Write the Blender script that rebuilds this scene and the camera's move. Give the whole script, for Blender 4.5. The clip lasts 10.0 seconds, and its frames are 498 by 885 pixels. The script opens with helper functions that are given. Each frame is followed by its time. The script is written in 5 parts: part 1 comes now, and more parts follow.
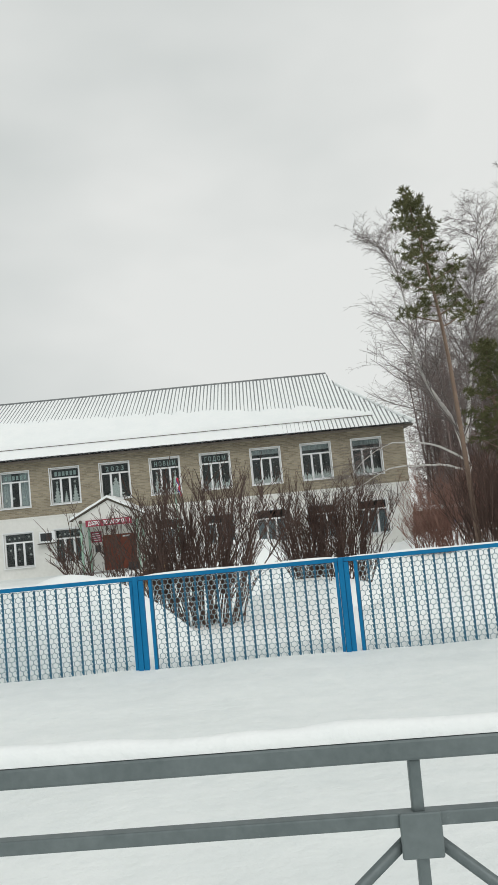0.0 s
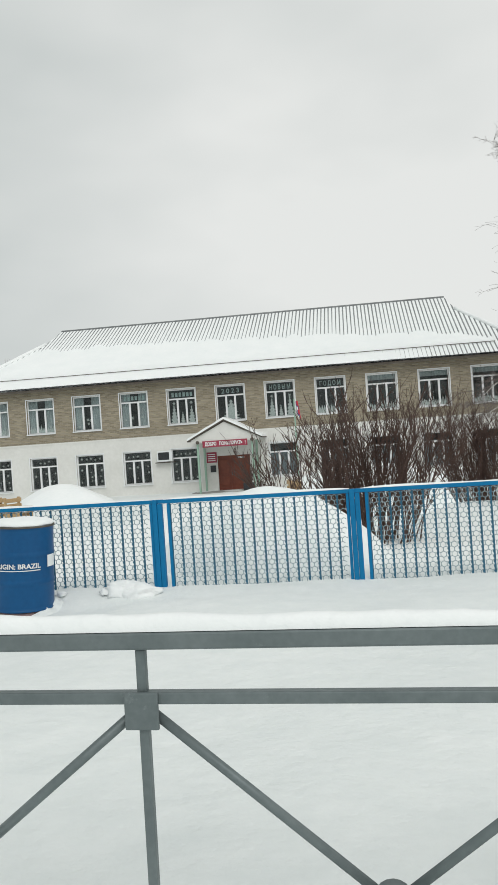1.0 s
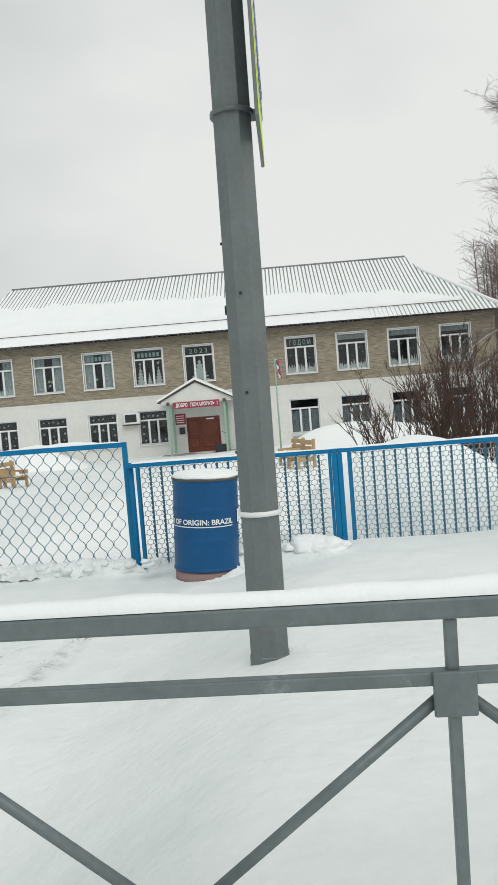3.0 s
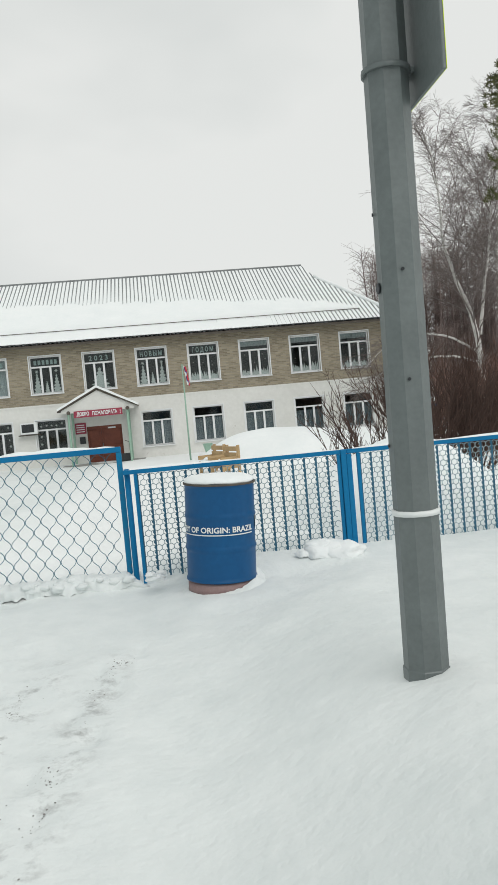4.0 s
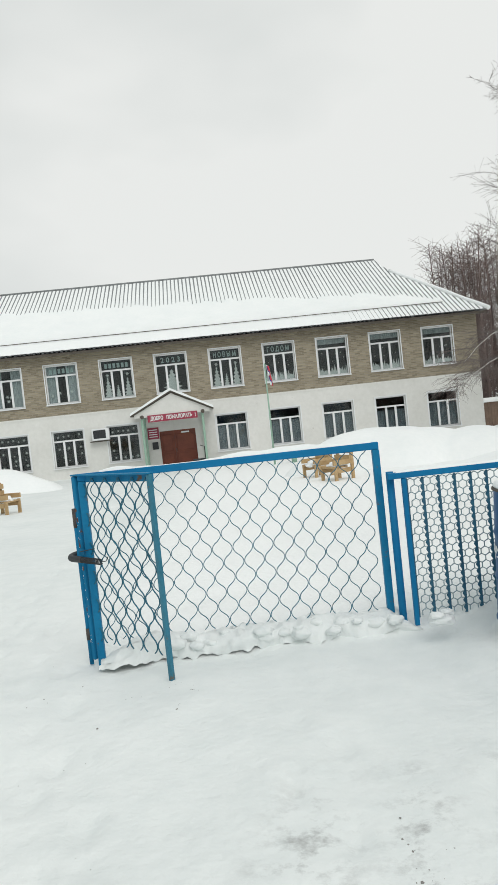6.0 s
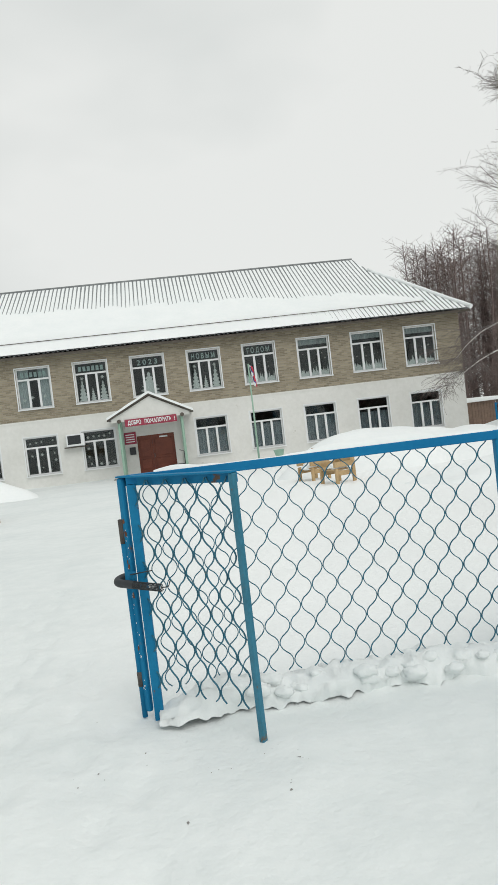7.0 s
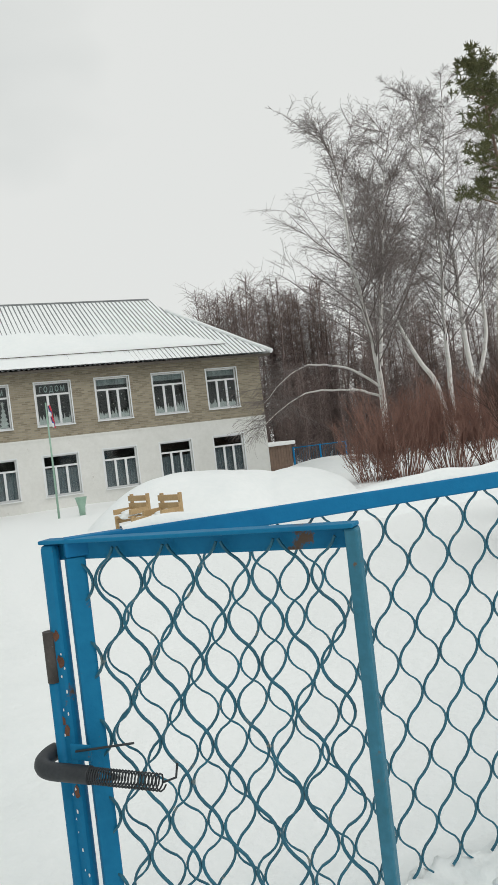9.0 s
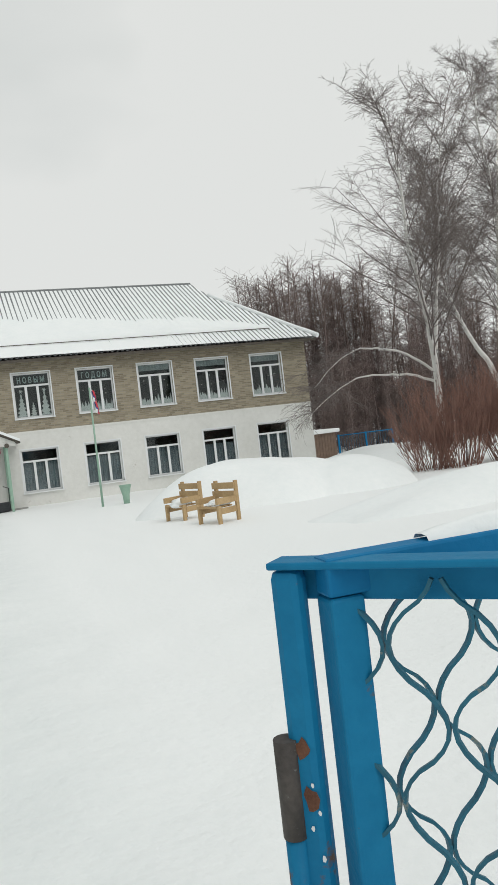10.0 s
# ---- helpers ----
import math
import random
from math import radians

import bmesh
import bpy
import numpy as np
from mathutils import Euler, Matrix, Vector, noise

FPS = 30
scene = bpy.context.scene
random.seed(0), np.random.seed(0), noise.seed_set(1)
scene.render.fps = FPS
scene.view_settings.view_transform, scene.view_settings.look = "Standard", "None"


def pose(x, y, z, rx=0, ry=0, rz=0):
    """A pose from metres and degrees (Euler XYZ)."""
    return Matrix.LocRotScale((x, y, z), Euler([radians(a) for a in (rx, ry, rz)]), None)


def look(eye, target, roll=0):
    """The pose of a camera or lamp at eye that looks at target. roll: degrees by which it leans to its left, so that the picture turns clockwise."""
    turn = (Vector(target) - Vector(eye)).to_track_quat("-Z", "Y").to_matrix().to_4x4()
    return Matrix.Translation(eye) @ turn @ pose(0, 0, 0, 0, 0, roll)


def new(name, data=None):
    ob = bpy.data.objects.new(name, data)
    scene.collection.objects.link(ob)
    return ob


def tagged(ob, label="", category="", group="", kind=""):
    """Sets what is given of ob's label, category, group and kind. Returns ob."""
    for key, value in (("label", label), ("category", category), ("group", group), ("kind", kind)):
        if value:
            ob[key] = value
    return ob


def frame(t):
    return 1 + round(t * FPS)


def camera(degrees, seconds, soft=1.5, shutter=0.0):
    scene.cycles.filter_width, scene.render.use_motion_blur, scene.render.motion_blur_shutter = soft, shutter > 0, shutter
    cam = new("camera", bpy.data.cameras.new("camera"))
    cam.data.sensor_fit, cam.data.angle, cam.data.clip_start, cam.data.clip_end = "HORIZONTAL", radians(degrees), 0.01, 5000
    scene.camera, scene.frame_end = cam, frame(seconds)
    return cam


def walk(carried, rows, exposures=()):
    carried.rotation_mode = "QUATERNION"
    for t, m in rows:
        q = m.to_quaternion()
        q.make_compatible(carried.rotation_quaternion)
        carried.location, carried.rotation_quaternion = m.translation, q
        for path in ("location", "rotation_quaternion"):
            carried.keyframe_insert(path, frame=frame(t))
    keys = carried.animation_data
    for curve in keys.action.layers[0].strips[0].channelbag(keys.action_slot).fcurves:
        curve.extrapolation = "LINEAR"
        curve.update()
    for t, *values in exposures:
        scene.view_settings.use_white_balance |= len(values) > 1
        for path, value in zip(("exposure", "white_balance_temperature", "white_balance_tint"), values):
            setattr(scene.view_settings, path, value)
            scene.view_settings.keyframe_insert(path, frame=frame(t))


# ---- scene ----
cam = camera(35.9, 10.0, 1.1)
METRES, EYE, TILT, LEAN, TURN = 12.2, 1.62, 0.0, 0.0, 1.7
ROWS = [
    (0.0, 0.0, 0.0, 0.0, 0.46, 4.78, 5.48),
    (0.5, -0.0473, -0.0044, -0.0012, 3.72, 3.1, 3.93),
    (1.0, -0.1019, -0.0073, -0.002, 7.16, -0.16, 3.91),
    (1.5, -0.1543, -0.0103, -0.0028, 6.21, -3.03, 4.48),
    (2.0, -0.2088, -0.0042, -0.0032, 5.1, -3.86, 4.38),
    (2.5, -0.2594, 0.0044, -0.0028, 3.69, -3.64, 4.53),
    (3.0, -0.3128, 0.0182, -0.0024, 1.25, -3.24, 4.53),
    (4.5, -0.443, 0.0842, 0.0002, -9.8, -3.15, 5.15),
    (5.0, -0.4745, 0.1237, 0.0023, -9.63, -2.56, 4.93),
    (5.5, -0.504, 0.1629, 0.0022, -7.18, -2.21, 5.37),
    (6.0, -0.5307, 0.2132, -0.0024, -4.47, -2.62, 6.09),
    (7.5, -0.5979, 0.3499, -0.008, -10.11, -2.08, 6.88),
    (8.0, -0.6087, 0.3925, -0.0098, -14.0, -1.4, 6.63),
    (8.5, -0.6193, 0.4392, -0.0095, -18.65, -1.13, 6.53),
    (9.0, -0.6217, 0.4825, -0.0115, -23.5, -0.87, 6.61),
    (9.5, -0.6247, 0.5269, -0.0125, -22.73, -0.04, 6.77),
    (10.0, -0.6297, 0.5717, -0.0144, -20.96, -1.4, 6.48),
]
walk(cam, [(t, pose(0, 0, EYE, TILT, LEAN, TURN) @ pose(METRES * x, METRES * y, METRES * z, 90 + pitch, roll, yaw)) for t, x, y, z, yaw, pitch, roll in ROWS],
     exposures=[(0.0, -0.04), (2.0, 0.02), (4.5, -0.02), (6.0, 0.04), (7.5, 0.0), (9.0, -0.05), (10.0, -0.08)])

# ---- light ----
def make_world():
    w = bpy.data.worlds.new("overcast_sky")
    scene.world = w
    w.use_nodes = True
    nt = w.node_tree
    nt.nodes.clear()
    out = nt.nodes.new("ShaderNodeOutputWorld")
    bg = nt.nodes.new("ShaderNodeBackground")
    sky = nt.nodes.new("ShaderNodeTexSky")
    sky.sky_type = "NISHITA"
    sky.sun_disc = False
    sky.sun_elevation = radians(49)
    sky.sun_rotation = radians(158)
    scl = nt.nodes.new("ShaderNodeVectorMath")
    scl.operation = "SCALE"
    scl.inputs["Scale"].default_value = 0.06
    tc = nt.nodes.new("ShaderNodeTexCoord")
    mp = nt.nodes.new("ShaderNodeMapping")
    mp.inputs["Scale"].default_value = (1.0, 1.0, 2.2)
    nz = nt.nodes.new("ShaderNodeTexNoise")
    nz.inputs["Scale"].default_value = 1.6
    nz.inputs["Detail"].default_value = 4
    nz.inputs["Roughness"].default_value = 0.5
    cr = nt.nodes.new("ShaderNodeValToRGB")
    cr.color_ramp.elements[0].position, cr.color_ramp.elements[1].position = 0.3, 0.7
    cr.color_ramp.elements[0].color = (0.565, 0.605, 0.595, 1)
    cr.color_ramp.elements[1].color = (0.815, 0.83, 0.81, 1)
    mix = nt.nodes.new("ShaderNodeMix")
    mix.data_type = "RGBA"
    mix.inputs["Factor"].default_value = 0.96
    ln = nt.links.new
    ln(sky.outputs[0], scl.inputs[0])
    ln(scl.outputs[0], mix.inputs["A"])
    ln(tc.outputs["Generated"], mp.inputs[0])
    ln(mp.outputs[0], nz.inputs["Vector"])
    # cloud is thinner on the sun's side
    dt = nt.nodes.new("ShaderNodeVectorMath")
    dt.operation = "DOT_PRODUCT"
    dt.inputs[1].default_value = (0.75, 0.17, -0.12)
    ln(tc.outputs["Generated"], dt.inputs[0])
    ad = nt.nodes.new("ShaderNodeMath")
    ad.operation = "MULTIPLY_ADD"
    ln(dt.outputs["Value"], ad.inputs[0])
    ad.inputs[1].default_value = 0.6
    ln(nz.outputs["Fac"], ad.inputs[2])
    ln(ad.outputs[0], cr.inputs[0])
    ln(cr.outputs[0], mix.inputs["B"])
    ln(mix.outputs["Result"], bg.inputs["Color"])
    bg.inputs["Strength"].default_value = 1.0
    ln(bg.outputs[0], out.inputs[0])


make_world()
sun_data = bpy.data.lights.new("sun", "SUN")
sun_data.energy = 0.98
sun_data.angle = radians(40)
sun_data.color = (1.0, 0.98, 0.95)
sun = new("sun", sun_data)
sun.matrix_world = look((14, -22, 42), (0, 12, 0))


# ---- materials ----
def material(name, c1, c2, rough=0.7, scale=4.0, detail=6, bump=0.0, bump_scale=40.0, metal=0.0, spots=None, spot_scale=9.0, spot_at=0.62, island=0.0, spec=0.5):
    """Two colours mixed by coarse and fine noise; spots: a third colour in patches; bump in metres."""
    m = bpy.data.materials.new(name)
    m.use_nodes = True
    nt = m.node_tree
    b = nt.nodes["Principled BSDF"]
    ln = nt.links.new
    geo = nt.nodes.new("ShaderNodeNewGeometry")
    src = geo.outputs["Position"]
    n1 = nt.nodes.new("ShaderNodeTexNoise")
    n1.inputs["Scale"].default_value = scale
    n1.inputs["Detail"].default_value = detail
    n1.inputs["Roughness"].default_value = 0.62
    ln(src, n1.inputs["Vector"])
    n2 = nt.nodes.new("ShaderNodeTexNoise")
    n2.inputs["Scale"].default_value = scale * 9
    n2.inputs["Detail"].default_value = 4
    ln(src, n2.inputs["Vector"])
    add = nt.nodes.new("ShaderNodeMath")
    add.operation = "MULTIPLY_ADD"
    ln(n2.outputs["Fac"], add.inputs[0])
    add.inputs[1].default_value = 0.6
    ln(n1.outputs["Fac"], add.inputs[2])
    mr = nt.nodes.new("ShaderNodeMapRange")
    mr.inputs["From Min"].default_value = 0.5
    mr.inputs["From Max"].default_value = 1.1
    ln(add.outputs[0], mr.inputs["Value"])
    fac = mr.outputs["Result"]
    if island:
        a2 = nt.nodes.new("ShaderNodeMath")
        a2.operation = "MULTIPLY_ADD"
        a2.use_clamp = True
        ln(geo.outputs["Random Per Island"], a2.inputs[0])
        a2.inputs[1].default_value = island
        ln(fac, a2.inputs[2])
        fac = a2.outputs[0]
    mx = nt.nodes.new("ShaderNodeMix")
    mx.data_type = "RGBA"
    mx.inputs["A"].default_value = (*c1, 1)
    mx.inputs["B"].default_value = (*c2, 1)
    ln(fac, mx.inputs["Factor"])
    col = mx.outputs["Result"]
    if spots:
        n3 = nt.nodes.new("ShaderNodeTexNoise")
        n3.inputs["Scale"].default_value = spot_scale
        n3.inputs["Detail"].default_value = 8
        n3.inputs["Roughness"].default_value = 0.7
        ln(src, n3.inputs["Vector"])
        r3 = nt.nodes.new("ShaderNodeMapRange")
        r3.inputs["From Min"].default_value = spot_at
        r3.inputs["From Max"].default_value = spot_at + 0.05
        ln(n3.outputs["Fac"], r3.inputs["Value"])
        m3 = nt.nodes.new("ShaderNodeMix")
        m3.data_type = "RGBA"
        ln(r3.outputs["Result"], m3.inputs["Factor"])
        ln(col, m3.inputs["A"])
        m3.inputs["B"].default_value = (*spots, 1)
        col = m3.outputs["Result"]
    ln(col, b.inputs["Base Color"])
    b.inputs["Roughness"].default_value = rough
    b.inputs["Metallic"].default_value = metal
    b.inputs["Specular IOR Level"].default_value = spec
    if bump:
        nb = nt.nodes.new("ShaderNodeTexNoise")
        nb.inputs["Scale"].default_value = bump_scale
        nb.inputs["Detail"].default_value = 6
        ln(src, nb.inputs["Vector"])
        bp = nt.nodes.new("ShaderNodeBump")
        bp.inputs["Strength"].default_value = 1.0
        bp.inputs["Distance"].default_value = bump
        ln(nb.outputs["Fac"], bp.inputs["Height"])
        ln(bp.outputs[0], b.inputs["Normal"])
    return m


def brick_material():
    """Yellow-grey facing brick in running bond, laid out in the wall's own x and z."""
    m = material("facing_brick", (0.25, 0.215, 0.15), (0.34, 0.295, 0.21), 0.85, 1.2)
    nt = m.node_tree
    b = nt.nodes["Principled BSDF"]
    ln = nt.links.new
    tc = nt.nodes.new("ShaderNodeTexCoord")
    sp = nt.nodes.new("ShaderNodeSeparateXYZ")
    ln(tc.outputs["Object"], sp.inputs[0])
    ad = nt.nodes.new("ShaderNodeMath")
    ln(sp.outputs["X"], ad.inputs[0])
    ln(sp.outputs["Y"], ad.inputs[1])
    cb = nt.nodes.new("ShaderNodeCombineXYZ")
    ln(ad.outputs[0], cb.inputs["X"])
    ln(sp.outputs["Z"], cb.inputs["Y"])
    br = nt.nodes.new("ShaderNodeTexBrick")
    br.inputs["Scale"].default_value = 1.0
    br.inputs["Brick Width"].default_value = 0.26
    br.inputs["Row Height"].default_value = 0.078
    br.inputs["Mortar Size"].default_value = 0.011
    br.inputs["Color1"].default_value = (0.2, 0.165, 0.11, 1)
    br.inputs["Color2"].default_value = (0.42, 0.36, 0.26, 1)
    br.inputs["Mortar"].default_value = (0.36, 0.33, 0.28, 1)
    ln(cb.outputs[0], br.inputs["Vector"])
    old = b.inputs["Base Color"].links[0].from_socket
    mx = nt.nodes.new("ShaderNodeMix")
    mx.data_type = "RGBA"
    mx.inputs["Factor"].default_value = 0.75
    ln(old, mx.inputs["A"])
    ln(br.outputs["Color"], mx.inputs["B"])
    ln(mx.outputs["Result"], b.inputs["Base Color"])
    bp = nt.nodes.new("ShaderNodeBump")
    bp.inputs["Distance"].default_value = 0.012
    bp.invert = True
    ln(br.outputs["Fac"], bp.inputs["Height"])
    ln(bp.outputs[0], b.inputs["Normal"])
    return m


def glass_material():
    m = bpy.data.materials.new("window_glass")
    m.use_nodes = True
    nt = m.node_tree
    nt.nodes.clear()
    out = nt.nodes.new("ShaderNodeOutputMaterial")
    tr = nt.nodes.new("ShaderNodeBsdfTransparent")
    tr.inputs[0].default_value = (0.8, 0.84, 0.83, 1)
    gl = nt.nodes.new("ShaderNodeBsdfGlossy")
    gl.inputs["Roughness"].default_value = 0.03
    fr = nt.nodes.new("ShaderNodeFresnel")
    fr.inputs[0].default_value = 1.52
    mx = nt.nodes.new("ShaderNodeMixShader")
    nt.links.new(fr.outputs[0], mx.inputs[0])
    nt.links.new(tr.outputs[0], mx.inputs[1])
    nt.links.new(gl.outputs[0], mx.inputs[2])
    nt.links.new(mx.outputs[0], out.inputs[0])
    return m


M_SNOW = material("snow", (0.85, 0.88, 0.88), (0.925, 0.94, 0.935), 0.75, 0.9, 6, 0.006, 26, spec=0.2)
M_SNOWG = material("trodden_snow", (0.735, 0.775, 0.77), (0.865, 0.89, 0.88), 0.75, 0.55, 7, 0.012, 14, spec=0.2)
M_DIRT = material("sandy_grit", (0.16, 0.15, 0.14), (0.34, 0.33, 0.32), 0.9, 20)
M_BLUE = material("blue_paint", (0.003, 0.145, 0.33), (0.006, 0.19, 0.40), 0.6, 3, 6, 0.0015, 60, spots=(0.2, 0.24, 0.22), spot_scale=14, spot_at=0.72, spec=0.2)
M_BLUEW = material("chipped_blue_paint", (0.004, 0.15, 0.31), (0.01, 0.2, 0.38), 0.6, 5, 6, 0.002, 60, spots=(0.13, 0.085, 0.06), spot_scale=8, spot_at=0.60, spec=0.2)
# pale spots: worn chips, and light on the wire's edges put into colour
M_TEAL = material("worn_teal_wire_light_chips", (0.006, 0.075, 0.118), (0.018, 0.16, 0.24), 0.5, 12, 6, spots=(0.17, 0.2, 0.19), spot_scale=26, spot_at=0.6)
M_DARKBLUE = material("dull_blue_strip", (0.012, 0.075, 0.135), (0.03, 0.14, 0.22), 0.55, 8)
M_WIRE = material("thin_wire", (0.2, 0.28, 0.31), (0.34, 0.43, 0.46), 0.5, 10)
M_GREENP = material("teal_chipped_post", (0.015, 0.13, 0.19), (0.035, 0.21, 0.32), 0.5, 6, 6, 0.002, 60, spots=(0.13, 0.085, 0.05), spot_scale=16, spot_at=0.63)
M_GALV = material("galvanised_steel", (0.115, 0.142, 0.145), (0.18, 0.212, 0.215), 0.5, 7, 6, 0.0008, 60, metal=0.3, spots=(0.24, 0.27, 0.27), spot_scale=5, spot_at=0.63)
M_POLE = material("painted_grey_pole", (0.125, 0.143, 0.143), (0.175, 0.2, 0.198), 0.45, 5, 6, 0.001, 50, metal=0.2)
M_DRUM = material("blue_drum_paint", (0.002, 0.066, 0.19), (0.004, 0.09, 0.24), 0.42, 2.5, 6, 0.002, 9, spots=(0.03, 0.05, 0.09), spot_scale=17, spot_at=0.70, spec=0.3)
M_WHITE = material("white_paint", (0.74, 0.76, 0.76), (0.83, 0.84, 0.83), 0.5, 6)
M_PLASTER = material("limewashed_wall", (0.66, 0.655, 0.62), (0.78, 0.775, 0.745), 0.85, 0.7, 8, 0.004, 20, spots=(0.55, 0.53, 0.49), spot_scale=1.3, spot_at=0.66)
M_BRICK = brick_material()
M_SLATE = material("grey_corrugated_sheet", (0.17, 0.18, 0.185), (0.28, 0.29, 0.295), 0.8, 1.1, 7)
M_FASCIA = material("dark_eaves_board", (0.07, 0.06, 0.05), (0.13, 0.11, 0.09), 0.8, 3)
M_UPVC = material("white_window_frame", (0.74, 0.76, 0.77), (0.82, 0.83, 0.83), 0.4, 3)
M_GLASS = glass_material()
# dark colour stands in for the dimness inside the rooms
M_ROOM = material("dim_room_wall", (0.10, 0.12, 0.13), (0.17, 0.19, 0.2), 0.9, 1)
M_PAPER = material("white_paper", (0.82, 0.85, 0.85), (0.9, 0.92, 0.92), 0.8, 8)
M_CURTAIN = material("pale_curtain", (0.52, 0.57, 0.60), (0.7, 0.74, 0.76), 0.85, 6, 4, 0.01, 6)
M_NETTING = material("grey_blue_netting", (0.17, 0.21, 0.25), (0.33, 0.38, 0.42), 0.85, 3, 6, 0.01, 6)
M_TEALP = material("teal_paper_letter", (0.66, 0.84, 0.85), (0.74, 0.88, 0.88), 0.8, 6)
M_DOOR = material("red_brown_wood", (0.13, 0.028, 0.014), (0.23, 0.06, 0.03), 0.5, 2.5, 8, 0.003, 18)
M_RED = material("crimson_board", (0.27, 0.024, 0.055), (0.36, 0.045, 0.08), 0.5, 4)
M_GREENW = material("pale_green_paint", (0.25, 0.40, 0.31), (0.34, 0.5, 0.4), 0.6, 5)
M_WOODY = material("yellow_pine_plank", (0.36, 0.235, 0.11), (0.54, 0.38, 0.2), 0.65, 3.5, 8, 0.003, 26)
M_BLACK = material("black_rubber", (0.015, 0.017, 0.02), (0.04, 0.045, 0.05), 0.55, 14)
M_YELLOW = material("fluorescent_yellow_sheet", (0.62, 0.78, 0.02), (0.68, 0.84, 0.03), 0.4, 3)
M_SIGNBLUE = material("blue_sign_sheet", (0.035, 0.09, 0.42), (0.045, 0.11, 0.5), 0.35, 3)
M_BIRCH = material("birch_bark", (0.60, 0.58, 0.55), (0.76, 0.74, 0.71), 0.8, 3, 6, 0.006, 12, spots=(0.05, 0.045, 0.045), spot_scale=7, spot_at=0.6)
M_TWIG = material("birch_twig", (0.1, 0.08, 0.073), (0.24, 0.205, 0.192), 0.85, 1.2, island=0.3)
M_BUSH = material("brown_shrub_stem", (0.042, 0.024, 0.02), (0.11, 0.065, 0.05), 0.8, 2, island=0.35)
M_REDBUSH = material("reddish_willow_stem", (0.15, 0.075, 0.058), (0.33, 0.185, 0.145), 0.8, 2, island=0.35)
M_FAR = material("far_wood_twigs", (0.105, 0.074, 0.067), (0.26, 0.2, 0.184), 0.9, 0.25, island=0.35)
M_NEEDLE = material("pine_needles", (0.045, 0.055, 0.022), (0.13, 0.128, 0.05), 0.7, 1.0, island=0.45)
M_PINEBARK = material("pine_bark", (0.13, 0.09, 0.07), (0.24, 0.165, 0.12), 0.85, 4, 6, 0.008, 14)
M_CONC = material("grey_concrete", (0.26, 0.26, 0.25), (0.38, 0.38, 0.36), 0.85, 3, 6, 0.004, 30)
M_RUST = material("pink_rusty_ring", (0.24, 0.15, 0.145), (0.34, 0.24, 0.23), 0.7, 6)
M_RUSTY = material("brown_rust", (0.09, 0.035, 0.02), (0.2, 0.09, 0.05), 0.85, 40)
M_SLEEVE = material("weathered_dark_steel", (0.035, 0.03, 0.028), (0.1, 0.085, 0.075), 0.7, 14, 6, 0.001, 60, spots=(0.16, 0.16, 0.15), spot_scale=30, spot_at=0.6)
M_CAP = material("dark_plastic_cap", (0.05, 0.055, 0.056), (0.085, 0.09, 0.09), 0.5, 12)
M_FLAGR = material("red_cloth", (0.45, 0.03, 0.05), (0.55, 0.06, 0.08), 0.8, 3)
M_FLAGB = material("blue_cloth", (0.03, 0.06, 0.25), (0.05, 0.09, 0.33), 0.8, 3)



